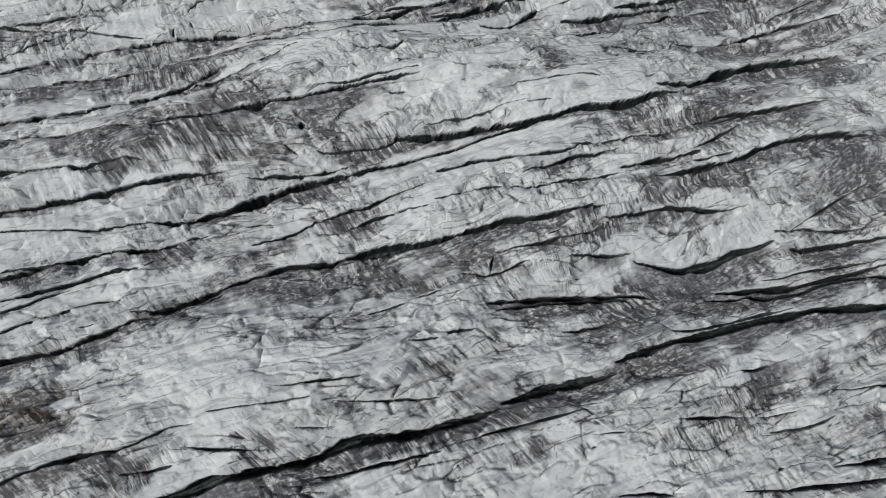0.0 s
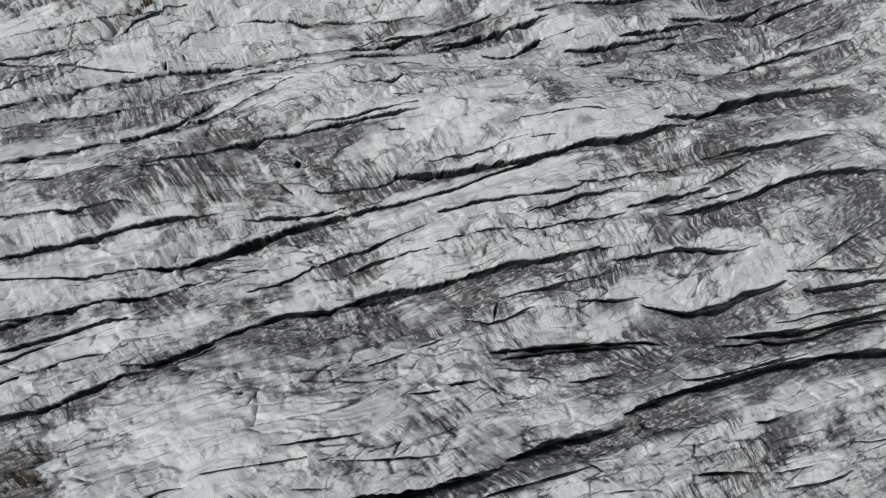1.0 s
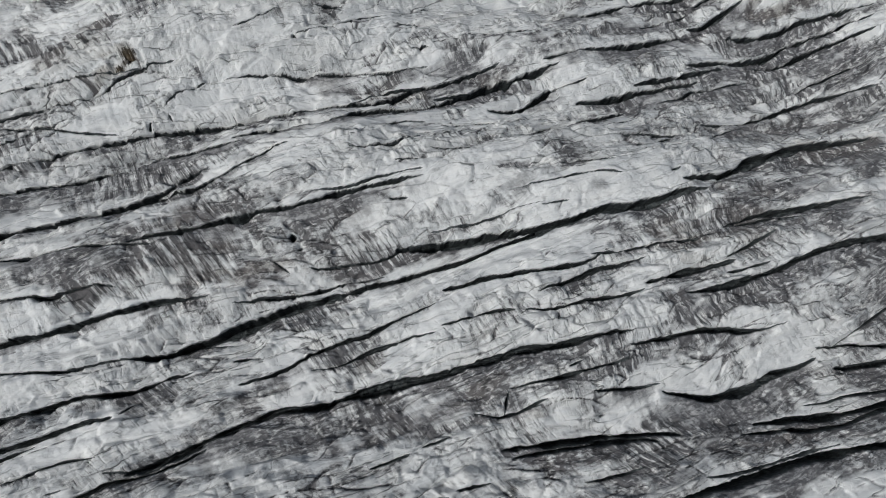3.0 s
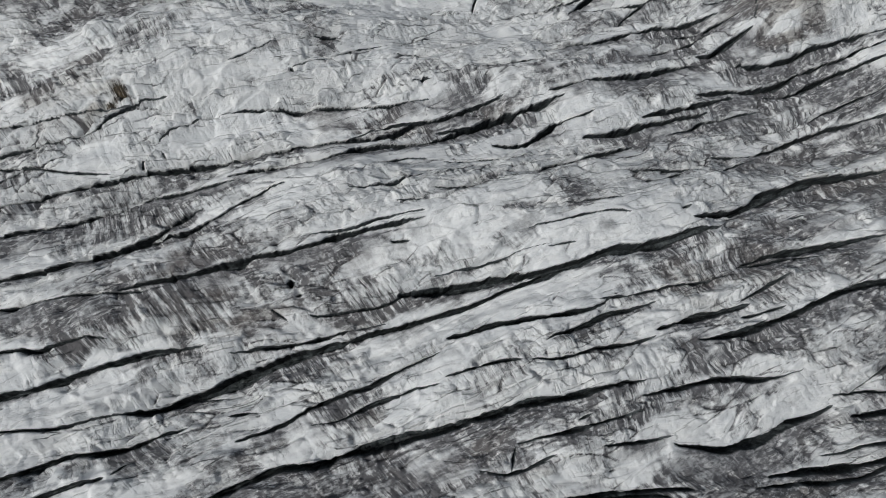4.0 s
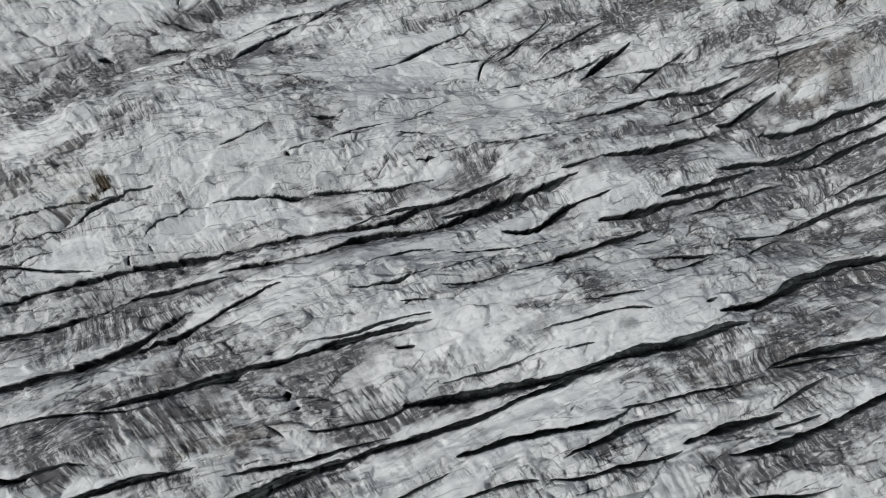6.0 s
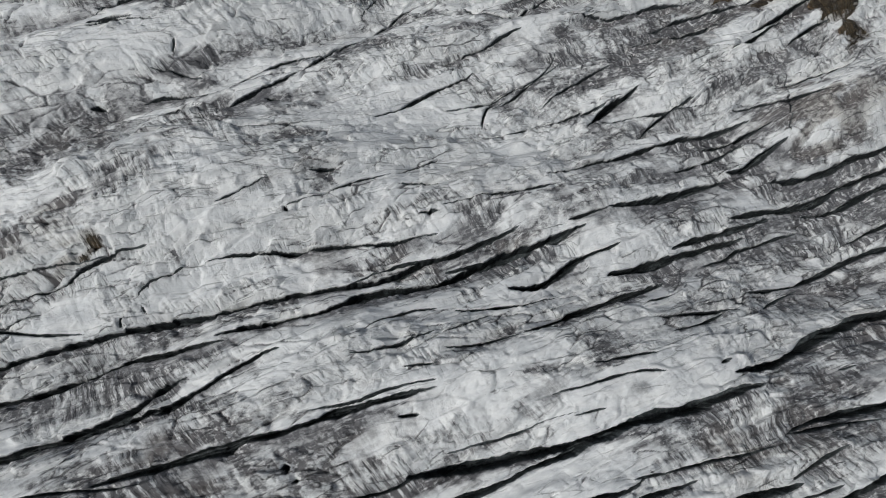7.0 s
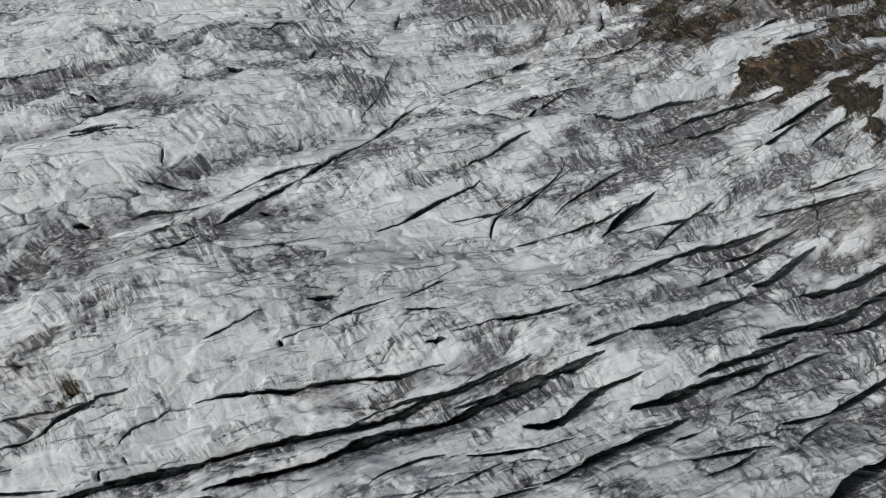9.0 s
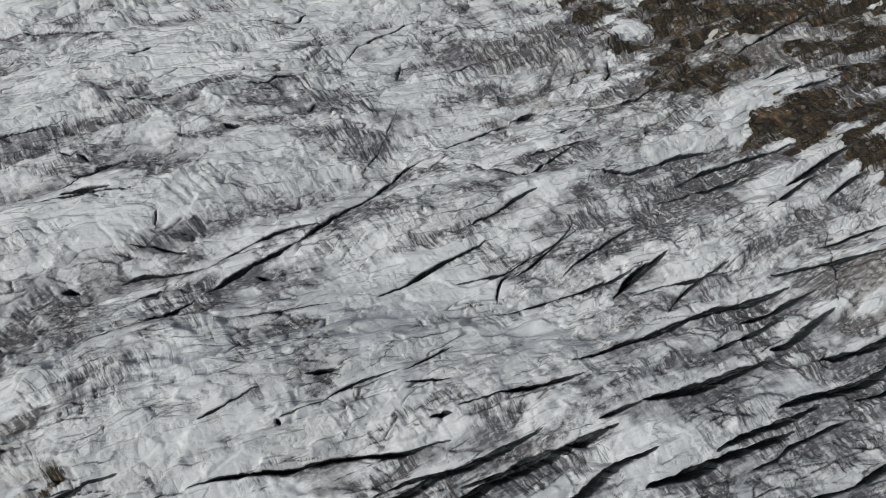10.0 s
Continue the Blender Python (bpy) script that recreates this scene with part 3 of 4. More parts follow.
crevasse(0.20, .2, (-74.2, 49.3), (-58.3, 51.1), (-54.4, 51.4), (-50.5, 52.0), (-46.7, 53.3), (-41.2, 54.1))
crevasse(0.66, .5, (-75.9, 37.4), (-56.8, 45.2), (-53.3, 46.5), (-50.3, 47.9), (-45.6, 48.4), (-42.4, 49.2), (-39.1, 50.7), (-35.1, 52.2))
crevasse(0.59, .5, (-62.9, 38.9), (-51.6, 43.1), (-48.0, 44.4), (-44.2, 45.6))
crevasse(0.20, .2, (-44.2, 45.6), (-41.3, 47.7))
crevasse(0.53, .5, (-29.4, 49.8), (-26.6, 50.8), (-23.1, 52.2), (-20.2, 53.9), (-15.8, 55.8), (-11.3, 57.4), (-8.2, 59.0), (-1.6, 62.2))
crevasse(0.33, .4, (-20.1, 52.2), (-15.6, 52.7), (-11.9, 54.5), (-8.1, 55.8), (-5.1, 56.9), (-1.7, 57.5))
crevasse(0.26, .3, (-30.8, 53.4), (-25.6, 53.9))
crevasse(0.20, .2, (-36.3, 55.3), (-29.7, 56.1))
crevasse(0.86, 1.1, (-41.8, 37.7), (-31.0, 42.9), (-27.1, 44.7), (-23.1, 46.5), (-18.2, 46.8), (-15.3, 48.0), (-11.0, 49.1), (-6.6, 50.5), (-1.8, 51.5), (1.7, 52.6), (6.3, 53.6), (10.1, 54.8), (14.7, 55.2), (19.4, 56.3), (23.3, 57.1), (26.5, 57.8))
crevasse(0.33, .3, (-1.7, 58.3), (1.9, 59.4), (6.6, 60.6), (9.8, 60.8))
crevasse(0.73, .4, (-1.6, 64.1), (2.1, 64.8), (6.1, 66.0), (11.0, 66.8), (16.0, 67.5), (20.2, 68.6), (23.8, 70.9))
crevasse(0.59, 1.2, (12.4, 63.4), (15.7, 64.7), (19.9, 66.4), (22.6, 67.9), (26.0, 68.6), (30.4, 70.0))
crevasse(0.40, .4, (9.8, 60.8), (15.3, 60.9), (19.4, 62.1), (23.4, 62.7), (27.5, 63.7), (28.9, 64.5))
crevasse(0.73, 1.2, (28.6, 65.0), (32.1, 66.3), (36.3, 67.5), (40.5, 68.2), (43.5, 69.0))
crevasse(0.26, .4, (41.6, 69.2), (46.4, 71.9), (50.3, 73.8))
crevasse(0.73, 1.4, (33.9, 63.5), (38.7, 63.9), (42.9, 65.1), (47.3, 66.7), (50.8, 67.9), (55.5, 70.1), (60.3, 71.9), (63.8, 72.5), (75.7, 74.4))
crevasse(0.33, .4, (40.9, 66.7), (44.3, 67.4), (48.6, 68.8))
crevasse(0.46, .8, (24.6, 55.4), (28.7, 56.3), (32.9, 57.2), (38.0, 58.2), (44.1, 58.4), (50.5, 60.2))
crevasse(0.40, .8, (7.5, 49.4), (12.8, 50.4), (17.3, 51.3), (22.8, 52.9), (26.1, 53.7))
crevasse(0.73, 2, (29.4, 49.8), (33.6, 49.6), (37.9, 49.4), (40.5, 50.2), (45.1, 51.8), (48.0, 53.4), (51.7, 54.3), (55.6, 55.9))
crevasse(0.33, .5, (54.6, 57.0), (59.4, 57.6), (63.7, 57.8), (75.7, 58.5))
crevasse(0.26, .4, (57.5, 57.1), (61.3, 59.5), (64.0, 61.1), (74.3, 67.3))
crevasse(0.59, 2, (57.2, 54.3), (60.7, 54.7), (63.0, 55.0), (75.0, 56.4))
crevasse(0.26, .6, (51.5, 48.8), (55.7, 49.2), (58.3, 50.0), (61.3, 50.3), (73.3, 51.5))
crevasse(0.79, 3, (43.0, 45.7), (48.2, 46.4), (53.1, 46.7), (57.1, 47.1), (60.3, 47.8), (72.0, 50.4))
crevasse(0.73, .4, (5.9, 41.1), (17.8, 42.8), (24.0, 43.7), (29.6, 44.0), (32.7, 43.9))
crevasse(0.26, .4, (18.8, 49.0), (24.4, 49.7), (30.2, 51.0))
crevasse(0.26, .4, (2.3, 46.3), (6.6, 45.5), (10.3, 46.6), (12.6, 47.2))
crevasse(0.20, .2, (7.0, 45.5), (7.9, 49.8))
crevasse(0.40, .5, (15.9, 52.1), (18.4, 53.2))
crevasse(0.59, .3, (-24.3, 72.0), (-22.6, 72.4))
crevasse(0.59, .3, (-22.9, 70.4), (-21.4, 70.9))
crevasse(0.20, .2, (-27.3, 69.0), (-24.3, 67.3), (-23.1, 66.3))
crevasse(0.40, 1.4, (43.5, 75.7), (49.6, 76.6), (57.5, 77.3))
crevasse(0.83, .6, (-80.1, 22.9), (-59.1, 30.2), (-55.0, 31.6), (-51.6, 32.7), (-48.2, 34.2), (-45.5, 35.5), (-42.7, 36.9), (-39.0, 37.8), (-35.4, 39.2), (-31.2, 41.6))
crevasse(0.32, .4, (-44.8, 38.3), (-39.2, 38.4), (-36.4, 39.7), (-31.3, 42.0))
crevasse(0.45, .4, (-78.1, 29.8), (-61.4, 37.6), (-58.1, 39.0), (-54.8, 40.8), (-52.8, 41.8))
crevasse(0.26, .3, (-79.3, 39.9), (-63.3, 43.9), (-59.0, 44.9), (-55.5, 45.9), (-50.5, 47.7))
crevasse(0.26, .3, (-75.1, 26.8), (-60.4, 34.5), (-57.9, 35.8), (-55.2, 37.2), (-51.9, 38.6), (-48.4, 39.9), (-44.5, 40.2))
crevasse(0.19, .3, (-50.9, 35.5), (-48.1, 36.4))
crevasse(0.45, .6, (-71.7, 8.1), (-54.4, 14.8), (-51.4, 16.1), (-47.5, 17.5), (-44.2, 18.4), (-41.5, 18.7), (-38.9, 19.6), (-36.9, 20.6), (-34.9, 21.6), (-31.5, 22.2))
crevasse(1.09, 1, (-45.8, 9.0), (-34.5, 13.2), (-31.9, 14.2), (-28.7, 15.6), (-24.6, 16.5), (-20.5, 17.5), (-16.3, 18.6), (-12.8, 20.3), (-9.2, 21.1), (-4.8, 21.7), (0.0, 23.0), (4.3, 24.1), (9.0, 26.1))
crevasse(0.96, 3.2, (7.4, 26.2), (11.4, 27.4), (15.4, 28.8), (18.7, 29.5), (22.0, 30.4), (25.4, 31.4))
crevasse(0.90, 2.4, (24.4, 32.6), (28.3, 34.0), (34.7, 36.2), (39.4, 37.6), (44.1, 39.0), (48.9, 40.3), (55.3, 41.6), (60.7, 42.5), (65.1, 42.9), (68.4, 43.0), (80.4, 43.6))
crevasse(0.32, .4, (33.3, 37.8), (38.8, 38.6), (44.5, 40.1), (50.3, 41.7), (54.9, 42.7))
crevasse(0.45, .5, (-17.6, 16.0), (-13.3, 16.3), (-10.5, 16.9), (-6.2, 17.9), (-3.3, 18.8), (0.4, 19.6))
crevasse(0.32, .6, (0.0, 19.8), (3.5, 21.0), (8.8, 22.5), (12.7, 23.5), (17.5, 24.8), (20.0, 25.6))
crevasse(0.51, .4, (7.1, 40.0), (11.4, 40.9), (16.7, 41.7), (22.0, 42.7), (25.6, 43.2), (29.1, 42.9))
crevasse(0.45, 1.6, (40.3, 44.1), (46.0, 44.7), (52.3, 44.8), (56.9, 45.5), (60.9, 47.1), (65.5, 47.9), (70.5, 48.1), (82.4, 48.6))
crevasse(0.58, .8, (38.9, 49.7), (42.4, 50.1), (46.5, 52.1), (50.7, 53.8))
crevasse(0.26, .3, (0.0, 35.9), (5.4, 37.1))
crevasse(0.19, .3, (-6.6, 34.3), (0.0, 35.2))
crevasse(0.38, .4, (-11.3, 38.7), (-7.7, 39.8), (-5.3, 40.9))
crevasse(0.26, .3, (-4.5, 41.4), (0.0, 42.9))
crevasse(0.32, .4, (7.3, 45.2), (9.9, 46.6), (13.3, 48.0))
crevasse(0.19, .2, (17.0, 37.2), (23.1, 38.5), (26.7, 39.7))
crevasse(0.38, .5, (42.6, 31.8), (45.5, 31.9), (47.9, 33.1))
crevasse(0.26, .3, (54.9, 29.1), (60.1, 29.3), (64.4, 29.8), (76.3, 31.3))
crevasse(0.26, .3, (31.8, 24.3), (36.7, 24.9), (44.0, 25.0))
crevasse(0.19, .3, (44.0, 25.0), (47.4, 25.4), (50.8, 26.1))
crevasse(0.19, .2, (45.2, 23.0), (52.0, 23.9), (55.8, 25.6))
crevasse(0.51, .8, (53.3, 18.6), (57.5, 18.9), (61.6, 19.5), (73.5, 21.2))
crevasse(0.38, .8, (39.8, 15.0), (46.9, 15.4), (55.1, 16.1), (60.8, 16.9), (72.7, 18.6))
crevasse(0.38, .5, (22.7, 14.3), (27.3, 14.6), (31.1, 14.3))
crevasse(0.19, .2, (-23.4, 27.1), (-19.8, 27.4), (-13.9, 28.2), (-10.3, 29.1))
crevasse(0.19, .2, (-30.9, 23.5), (-26.0, 24.4), (-21.1, 25.2), (-16.7, 25.8))
crevasse(0.13, .1, (-15.3, 25.5), (-6.4, 26.1), (0.0, 26.9))
crevasse(0.13, .1, (-20.1, 22.0), (-13.6, 22.4))
crevasse(0.19, .2, (-34.0, 19.4), (-29.0, 19.1), (-22.1, 19.4))
crevasse(0.26, .3, (-41.0, 15.9), (-37.0, 16.5), (-33.7, 17.2))
crevasse(0.19, .2, (-71.4, 16.6), (-56.0, 20.6), (-51.9, 21.6))
crevasse(0.32, .2, (19.7, 20.2), (20.9, 20.5))
crevasse(0.32, .2, (45.3, 17.9), (46.6, 18.3))
crevasse(0.19, .2, (19.7, 22.0), (25.2, 22.4))
crevasse(0.29, .6, (-96.5, 177.1), (-79.8, 179.3), (-74.1, 180.3), (-67.5, 180.9), (-60.8, 181.6), (-55.2, 183.0), (-51.5, 184.8))
crevasse(0.47, .4, (-56.3, 172.9), (-54.8, 174.9), (-52.2, 176.5), (-50.4, 177.6))
crevasse(0.29, .6, (-93.0, 164.0), (-76.7, 168.4), (-72.3, 169.4), (-68.0, 170.8))
crevasse(0.47, .9, (-56.9, 163.8), (-53.0, 163.2), (-48.6, 164.1), (-45.0, 164.8))
crevasse(0.57, .8, (-36.2, 167.3), (-32.6, 168.4), (-29.1, 170.7), (-24.5, 173.0), (-20.6, 174.4))
crevasse(0.29, .4, (-20.7, 175.2), (-16.8, 180.4), (-11.6, 184.2), (-5.1, 190.2))
crevasse(0.38, .6, (-32.4, 183.6), (-29.3, 184.4), (-26.5, 187.9))
crevasse(0.29, .3, (-41.3, 182.2), (-35.4, 183.8), (-31.4, 184.2), (-25.3, 185.4))
crevasse(0.38, .6, (-90.2, 151.2), (-73.0, 155.8), (-68.0, 157.0), (-63.8, 158.3))
crevasse(0.47, .5, (-61.2, 148.6), (-58.7, 149.0), (-55.5, 150.5), (-51.4, 152.0))
crevasse(0.47, .7, (-61.8, 144.5), (-57.8, 145.5), (-53.6, 146.1))
crevasse(0.29, .2, (-60.2, 152.2), (-57.8, 150.6))
crevasse(0.29, .2, (-63.7, 153.1), (-61.0, 151.9), (-59.9, 153.6))
crevasse(0.12, .3, (-12.6, 160.1), (-11.2, 163.1), (-10.1, 167.3))
crevasse(0.12, .2, (-16.5, 152.6), (-14.1, 156.8), (-12.2, 160.2))
crevasse(0.38, .3, (-12.6, 173.4), (-8.5, 176.9))
crevasse(0.38, .3, (-39.0, 158.9), (-35.4, 158.7))
crevasse(0.38, .3, (-25.7, 163.2), (-24.0, 165.4))
crevasse(0.47, .5, (-2.5, 159.1), (4.3, 162.7), (10.3, 166.0))
crevasse(0.85, .6, (9.7, 165.9), (13.0, 167.5), (15.2, 168.4))
crevasse(0.29, .2, (-1.9, 175.0), (3.1, 178.2), (6.4, 179.9))
crevasse(0.38, .4, (11.5, 155.5), (16.5, 156.5), (21.7, 158.4), (24.9, 159.7))
crevasse(0.29, .3, (15.9, 159.2), (21.4, 162.5), (26.9, 165.0))
crevasse(0.47, .4, (20.3, 167.5), (26.4, 167.7), (31.6, 168.3), (36.2, 170.7), (39.5, 171.8))
crevasse(0.38, .3, (40.5, 167.3), (46.0, 168.6), (50.5, 170.1))
crevasse(0.57, .5, (44.4, 180.2), (50.1, 181.8), (54.9, 183.7))
crevasse(0.38, .3, (53.5, 178.0), (58.9, 182.1), (66.6, 186.2), (72.0, 189.2))
crevasse(0.47, .3, (57.1, 171.7), (61.0, 174.4), (64.7, 176.3))
crevasse(0.38, .3, (61.4, 168.6), (67.0, 170.3), (72.9, 172.1))
crevasse(0.29, .2, (42.4, 161.5), (46.0, 163.9))
crevasse(0.29, .2, (30.0, 180.4), (30.0, 176.6), (28.2, 174.7))

# ---- dirt, and shade painted with it ----
DIRT_SHADE = np.zeros(len(X), np.float32)
BROWN = np.zeros(len(X), np.float32)
fray = 0.9 * fbm(A1 / 5, C1 / 2.2, 3, 21)


def patch(x, y, along, across, dirt_shade, brown):
    """Grit or painted shade (below nought, clean or sunlit ice) over an oval that lies along the flow."""
    c, s = math.cos(radians(19)), math.sin(radians(19))
    reach = 2.6 * max(along, across)
    near = np.nonzero((np.abs(X - x) < reach) & (np.abs(Y - y) < reach))[0]
    dx, dy = X[near] - x, Y[near] - y
    r = np.sqrt(((dx * c + dy * s) / along) ** 2 + ((dy * c - dx * s) / across) ** 2) + fray[near] * (0.55 if dirt_shade > 0 else 0.3)
    w = (1 - smooth(0.45, 1.35, r)).astype(np.float32)
    DIRT_SHADE[near] += dirt_shade * w
    BROWN[near] = np.maximum(BROWN[near], brown * w)


patch(-15, 70, 21.1, 5.5, 0.5, 0.6)
patch(-19, 48, 21.7, 2.9, 0.35, 0.5)
patch(1, 31, 9.7, 3.3, 0.4, 0.7)
patch(-56, 24, 7.2, 3.8, 1.15, 0.5)
patch(-48, 23, 6.3, 2.2, 0.6, 0.2)
patch(-42, 27, 4.3, 2.0, 0.4, 0.1)
patch(-49, 16, 6.0, 2.0, 0.9, 0.3)
patch(-41, 15, 4.6, 2.4, 0.8, 0.3)
patch(-45, 15, 2.6, 1.1, -0.7, 0.0)
patch(25, 31, 11.3, 1.8, 0.8, 0.2)
patch(45, 43, 8.6, 1.1, 0.8, 0.3)
patch(35, 74, 4.7, 4.4, 0.7, 0.3)
patch(58, 98, 15.7, 5.3, 0.35, 0.4)
patch(75, 93, 12.5, 4.2, 0.5, 0.3)
patch(38, 23, 7.1, 3.2, 0.45, 0.3)
patch(51, 67, 7.8, 3.1, 0.3, 0.1)
patch(14, 40, 7.7, 2.6, 0.3, 0.5)
patch(-40, 22, 8.3, 2.2, 0.3, 0.3)
patch(14, 69, 12.3, 3.0, -0.8, 0.0)
patch(51, 71, 10.3, 2.9, -0.7, 0.0)
patch(-54, 54, 12.4, 2.2, -0.6, 0.0)
patch(-43, 43, 9.5, 2.4, -0.6, 0.0)
patch(24, 47, 10.8, 2.5, -0.4, 0.0)
patch(53, 36, 7.7, 2.0, -0.5, 0.0)
patch(-12, 24, 11.8, 1.7, -0.5, 0.0)
patch(-22, 30, 9.0, 3.3, -0.3, 0.0)
patch(46, 58, 12.4, 5.4, -0.4, 0.0)
patch(-38, 67, 15.0, 3.1, 0.55, 0.7)
patch(-45, 73, 9.9, 1.8, 0.6, 0.4)
patch(-59, 103, 8.4, 6.1, 0.6, 0.9)
patch(-9, 101, 6.1, 2.3, 0.35, 0.9)
patch(8, 106, 4.7, 2.3, 0.9, 0.8)
patch(68, 131, 9.4, 5.5, 0.7, 0.8)
# the patch below paints a crevasse's shade; no grit lies there
patch(63, 92, 12.7, 3.2, 0.4, 0.0)
patch(46, 83, 8.8, 3.0, 0.3, 0.0)
patch(-30, 76, 9.4, 2.9, 0.45, 0.5)
patch(-9, 130, 15.6, 5.5, -0.6, 0.0)
patch(-55, 91, 8.7, 2.7, -0.5, 0.0)
patch(-67, 116, 8.9, 5.8, 0.2, 0.3)
patch(-16, 107, 12.3, 4.3, 0.2, 0.6)
patch(18, 182, 18.8, 11.2, 0.45, 0.1)
patch(-51, 102, 6.1, 2.7, 0.7, 0.4)
patch(-21, 116, 6.8, 1.8, 0.5, 0.8)
patch(-46, 119, 6.0, 2.1, 0.6, 0.3)
patch(-1, 129, 9.3, 2.9, -0.7, 0.0)
patch(13, 147, 5.9, 3.6, -0.6, 0.0)
patch(-67, 175, 20.1, 5.7, -0.5, 0.0)
patch(-46, 172, 12.5, 4.2, -0.6, 0.0)
patch(-11, 169, 9.1, 4.3, -0.5, 0.0)
patch(-33, 151, 9.7, 4.7, -0.4, 0.0)
patch(-4, 120, 12.8, 2.6, -0.4, 0.1)
patch(20, 116, 10.2, 2.0, 0.4, 0.0)
patch(-52, 18, 4.1, 1.4, -0.9, 0.2)
patch(9, 71, 8.7, 2.0, -0.9, 0.0)
patch(15, 72, 4.9, 1.5, -0.5, 0.0)
patch(-16, 56, 18.8, 5.7, 0.22, 0.0)
patch(14, 56, 16.6, 5.7, 0.2, 0.0)
patch(25, 166, 15.6, 8.2, 0.2, 0.0)
patch(54, 37, 9.7, 2.7, -0.5, 0.0)
# the moraine: silt and moss between blocks of ice
patch(72.0, 199.0, 41.5, 10.4, 2.03, 1.0)
patch(28.6, 191.5, 5.2, 5.2, 1.89, 1.0)
patch(37.3, 189.7, 5.2, 4.3, 1.67, 1.0)
patch(45.3, 190.4, 6.8, 4.3, 1.74, 1.0)
patch(52.8, 189.1, 7.7, 4.3, 1.89, 1.0)
patch(60.7, 189.3, 7.1, 4.0, 1.89, 1.0)
patch(72.0, 189.2, 9.9, 5.6, 2.03, 1.0)
patch(81.4, 184.0, 6.7, 9.4, 1.74, 1.0)
patch(47.2, 173.7, 8.8, 3.4, 2.60, 1.0)
patch(40.5, 174.0, 4.1, 3.2, 2.03, 0.9)
patch(66.1, 167.0, 15.6, 3.2, 1.96, 0.8)
patch(63.6, 161.5, 10.0, 3.6, 2.46, 0.9)
patch(56.5, 160.1, 5.0, 2.5, 1.81, 0.8)
patch(73.7, 163.3, 6.7, 4.9, 2.17, 0.9)
patch(70.9, 153.5, 3.8, 6.9, 2.60, 1.0)
patch(77.1, 172.0, 9.3, 4.0, 1.59, 1.0)
patch(71.7, 178.1, 7.7, 5.3, 1.45, 1.0)
patch(32.1, 170.7, 5.4, 1.8, 0.70, 0.8)
patch(35.6, 168.0, 3.3, 1.4, 0.60, 0.6)
patch(46.3, 184.3, 6.5, 3.0, 0.55, 1.0)
patch(58.1, 179.2, 6.6, 3.0, 0.50, 1.0)
patch(67.0, 180.0, 4.8, 3.8, 0.60, 1.0)
patch(21.9, 181.9, 9.4, 5.1, 0.28, 0.2)
patch(32.3, 177.6, 6.6, 2.5, 0.30, 0.3)
patch(38.1, 180.9, 4.3, 1.5, -1.50, 0.2)
patch(32.0, 187.6, 2.6, 2.8, -1.30, 0.1)
patch(47.6, 177.6, 4.7, 1.5, -1.70, 0.2)
patch(52.6, 174.3, 2.9, 1.4, -1.20, 0.2)
patch(60.3, 172.2, 4.4, 1.5, -1.20, 0.3)
patch(28.1, 178.7, 2.0, 2.8, -0.40, 0.1)
patch(67.5, 185.4, 3.8, 1.2, -1.20, 0.3)
patch(58.7, 181.4, 3.4, 1.9, -0.50, 0.5)
patch(83.2, 186.4, 3.0, 2.6, -1.20, 0.2)
patch(62.6, 153.0, 6.0, 0.9, -0.80, 0.0)
patch(43.5, 166.5, 6.7, 1.8, -0.30, 0.0)
patch(29.7, 158.7, 6.8, 1.9, -0.30, 0.0)
patch(70.7, 168.7, 10.8, 2.3, 1.7, 0.9)
patch(73.9, 162.5, 4.9, 4.7, 1.7, 1)
patch(60.5, 164.9, 9.9, 2.4, 1.1, 0.7)
patch(53.9, 162.5, 4.3, 1.7, 0.8, 0.6)
DEBRIS = DIRT_SHADE.copy()
# dusty and silted stretches
patch(57.8, 182.1, 29.5, 10.8, 0.75, 1.0)
patch(16.3, 181.1, 17.7, 8.5, 0.55, 0.15)
patch(38.8, 168.9, 18.2, 5.9, 0.3, 0.3)
patch(42.8, 152.2, 20.1, 4.5, 0.35, 0.1)
patch(35.6, 143.2, 18.3, 3.3, 0.45, 0)
patch(63.3, 147.7, 10.1, 4.0, 0.3, 0.2)
patch(60.4, 132.1, 7.8, 6.5, 0.4, 0.3)
patch(-0.6, 167.0, 13.9, 4.6, 0.3, 0.4)
patch(-59.2, 122.0, 9.4, 6.3, 0.45, 0.6)
patch(-55.4, 155.7, 14.4, 4.1, 0.25, 0.1)
patch(-15.5, 156.5, 12.9, 2.9, 0.25, 0)
patch(48.0, 80.9, 9.4, 3.3, 0.5, 0.2)
patch(47.5, 74.0, 6.4, 1.9, 0.5, 0.2)
patch(49.7, 72.2, 15.4, 2.6, 0.45, 0.2)
patch(3.1, 48.5, 5.3, 1.5, 0.6, 0.3)
patch(8.0, 44.9, 4.6, 1.4, 0.7, 0.4)
patch(52.4, 45.2, 6.8, 1.6, 0.7, 0.3)
patch(-8.0, 45.1, 9.0, 1.8, 0.4, 0.3)
patch(-60.6, 110.1, 5.8, 2.9, 0.4, 0.6)
patch(-26.1, 107.6, 5.0, 1.7, 0.35, 0.4)
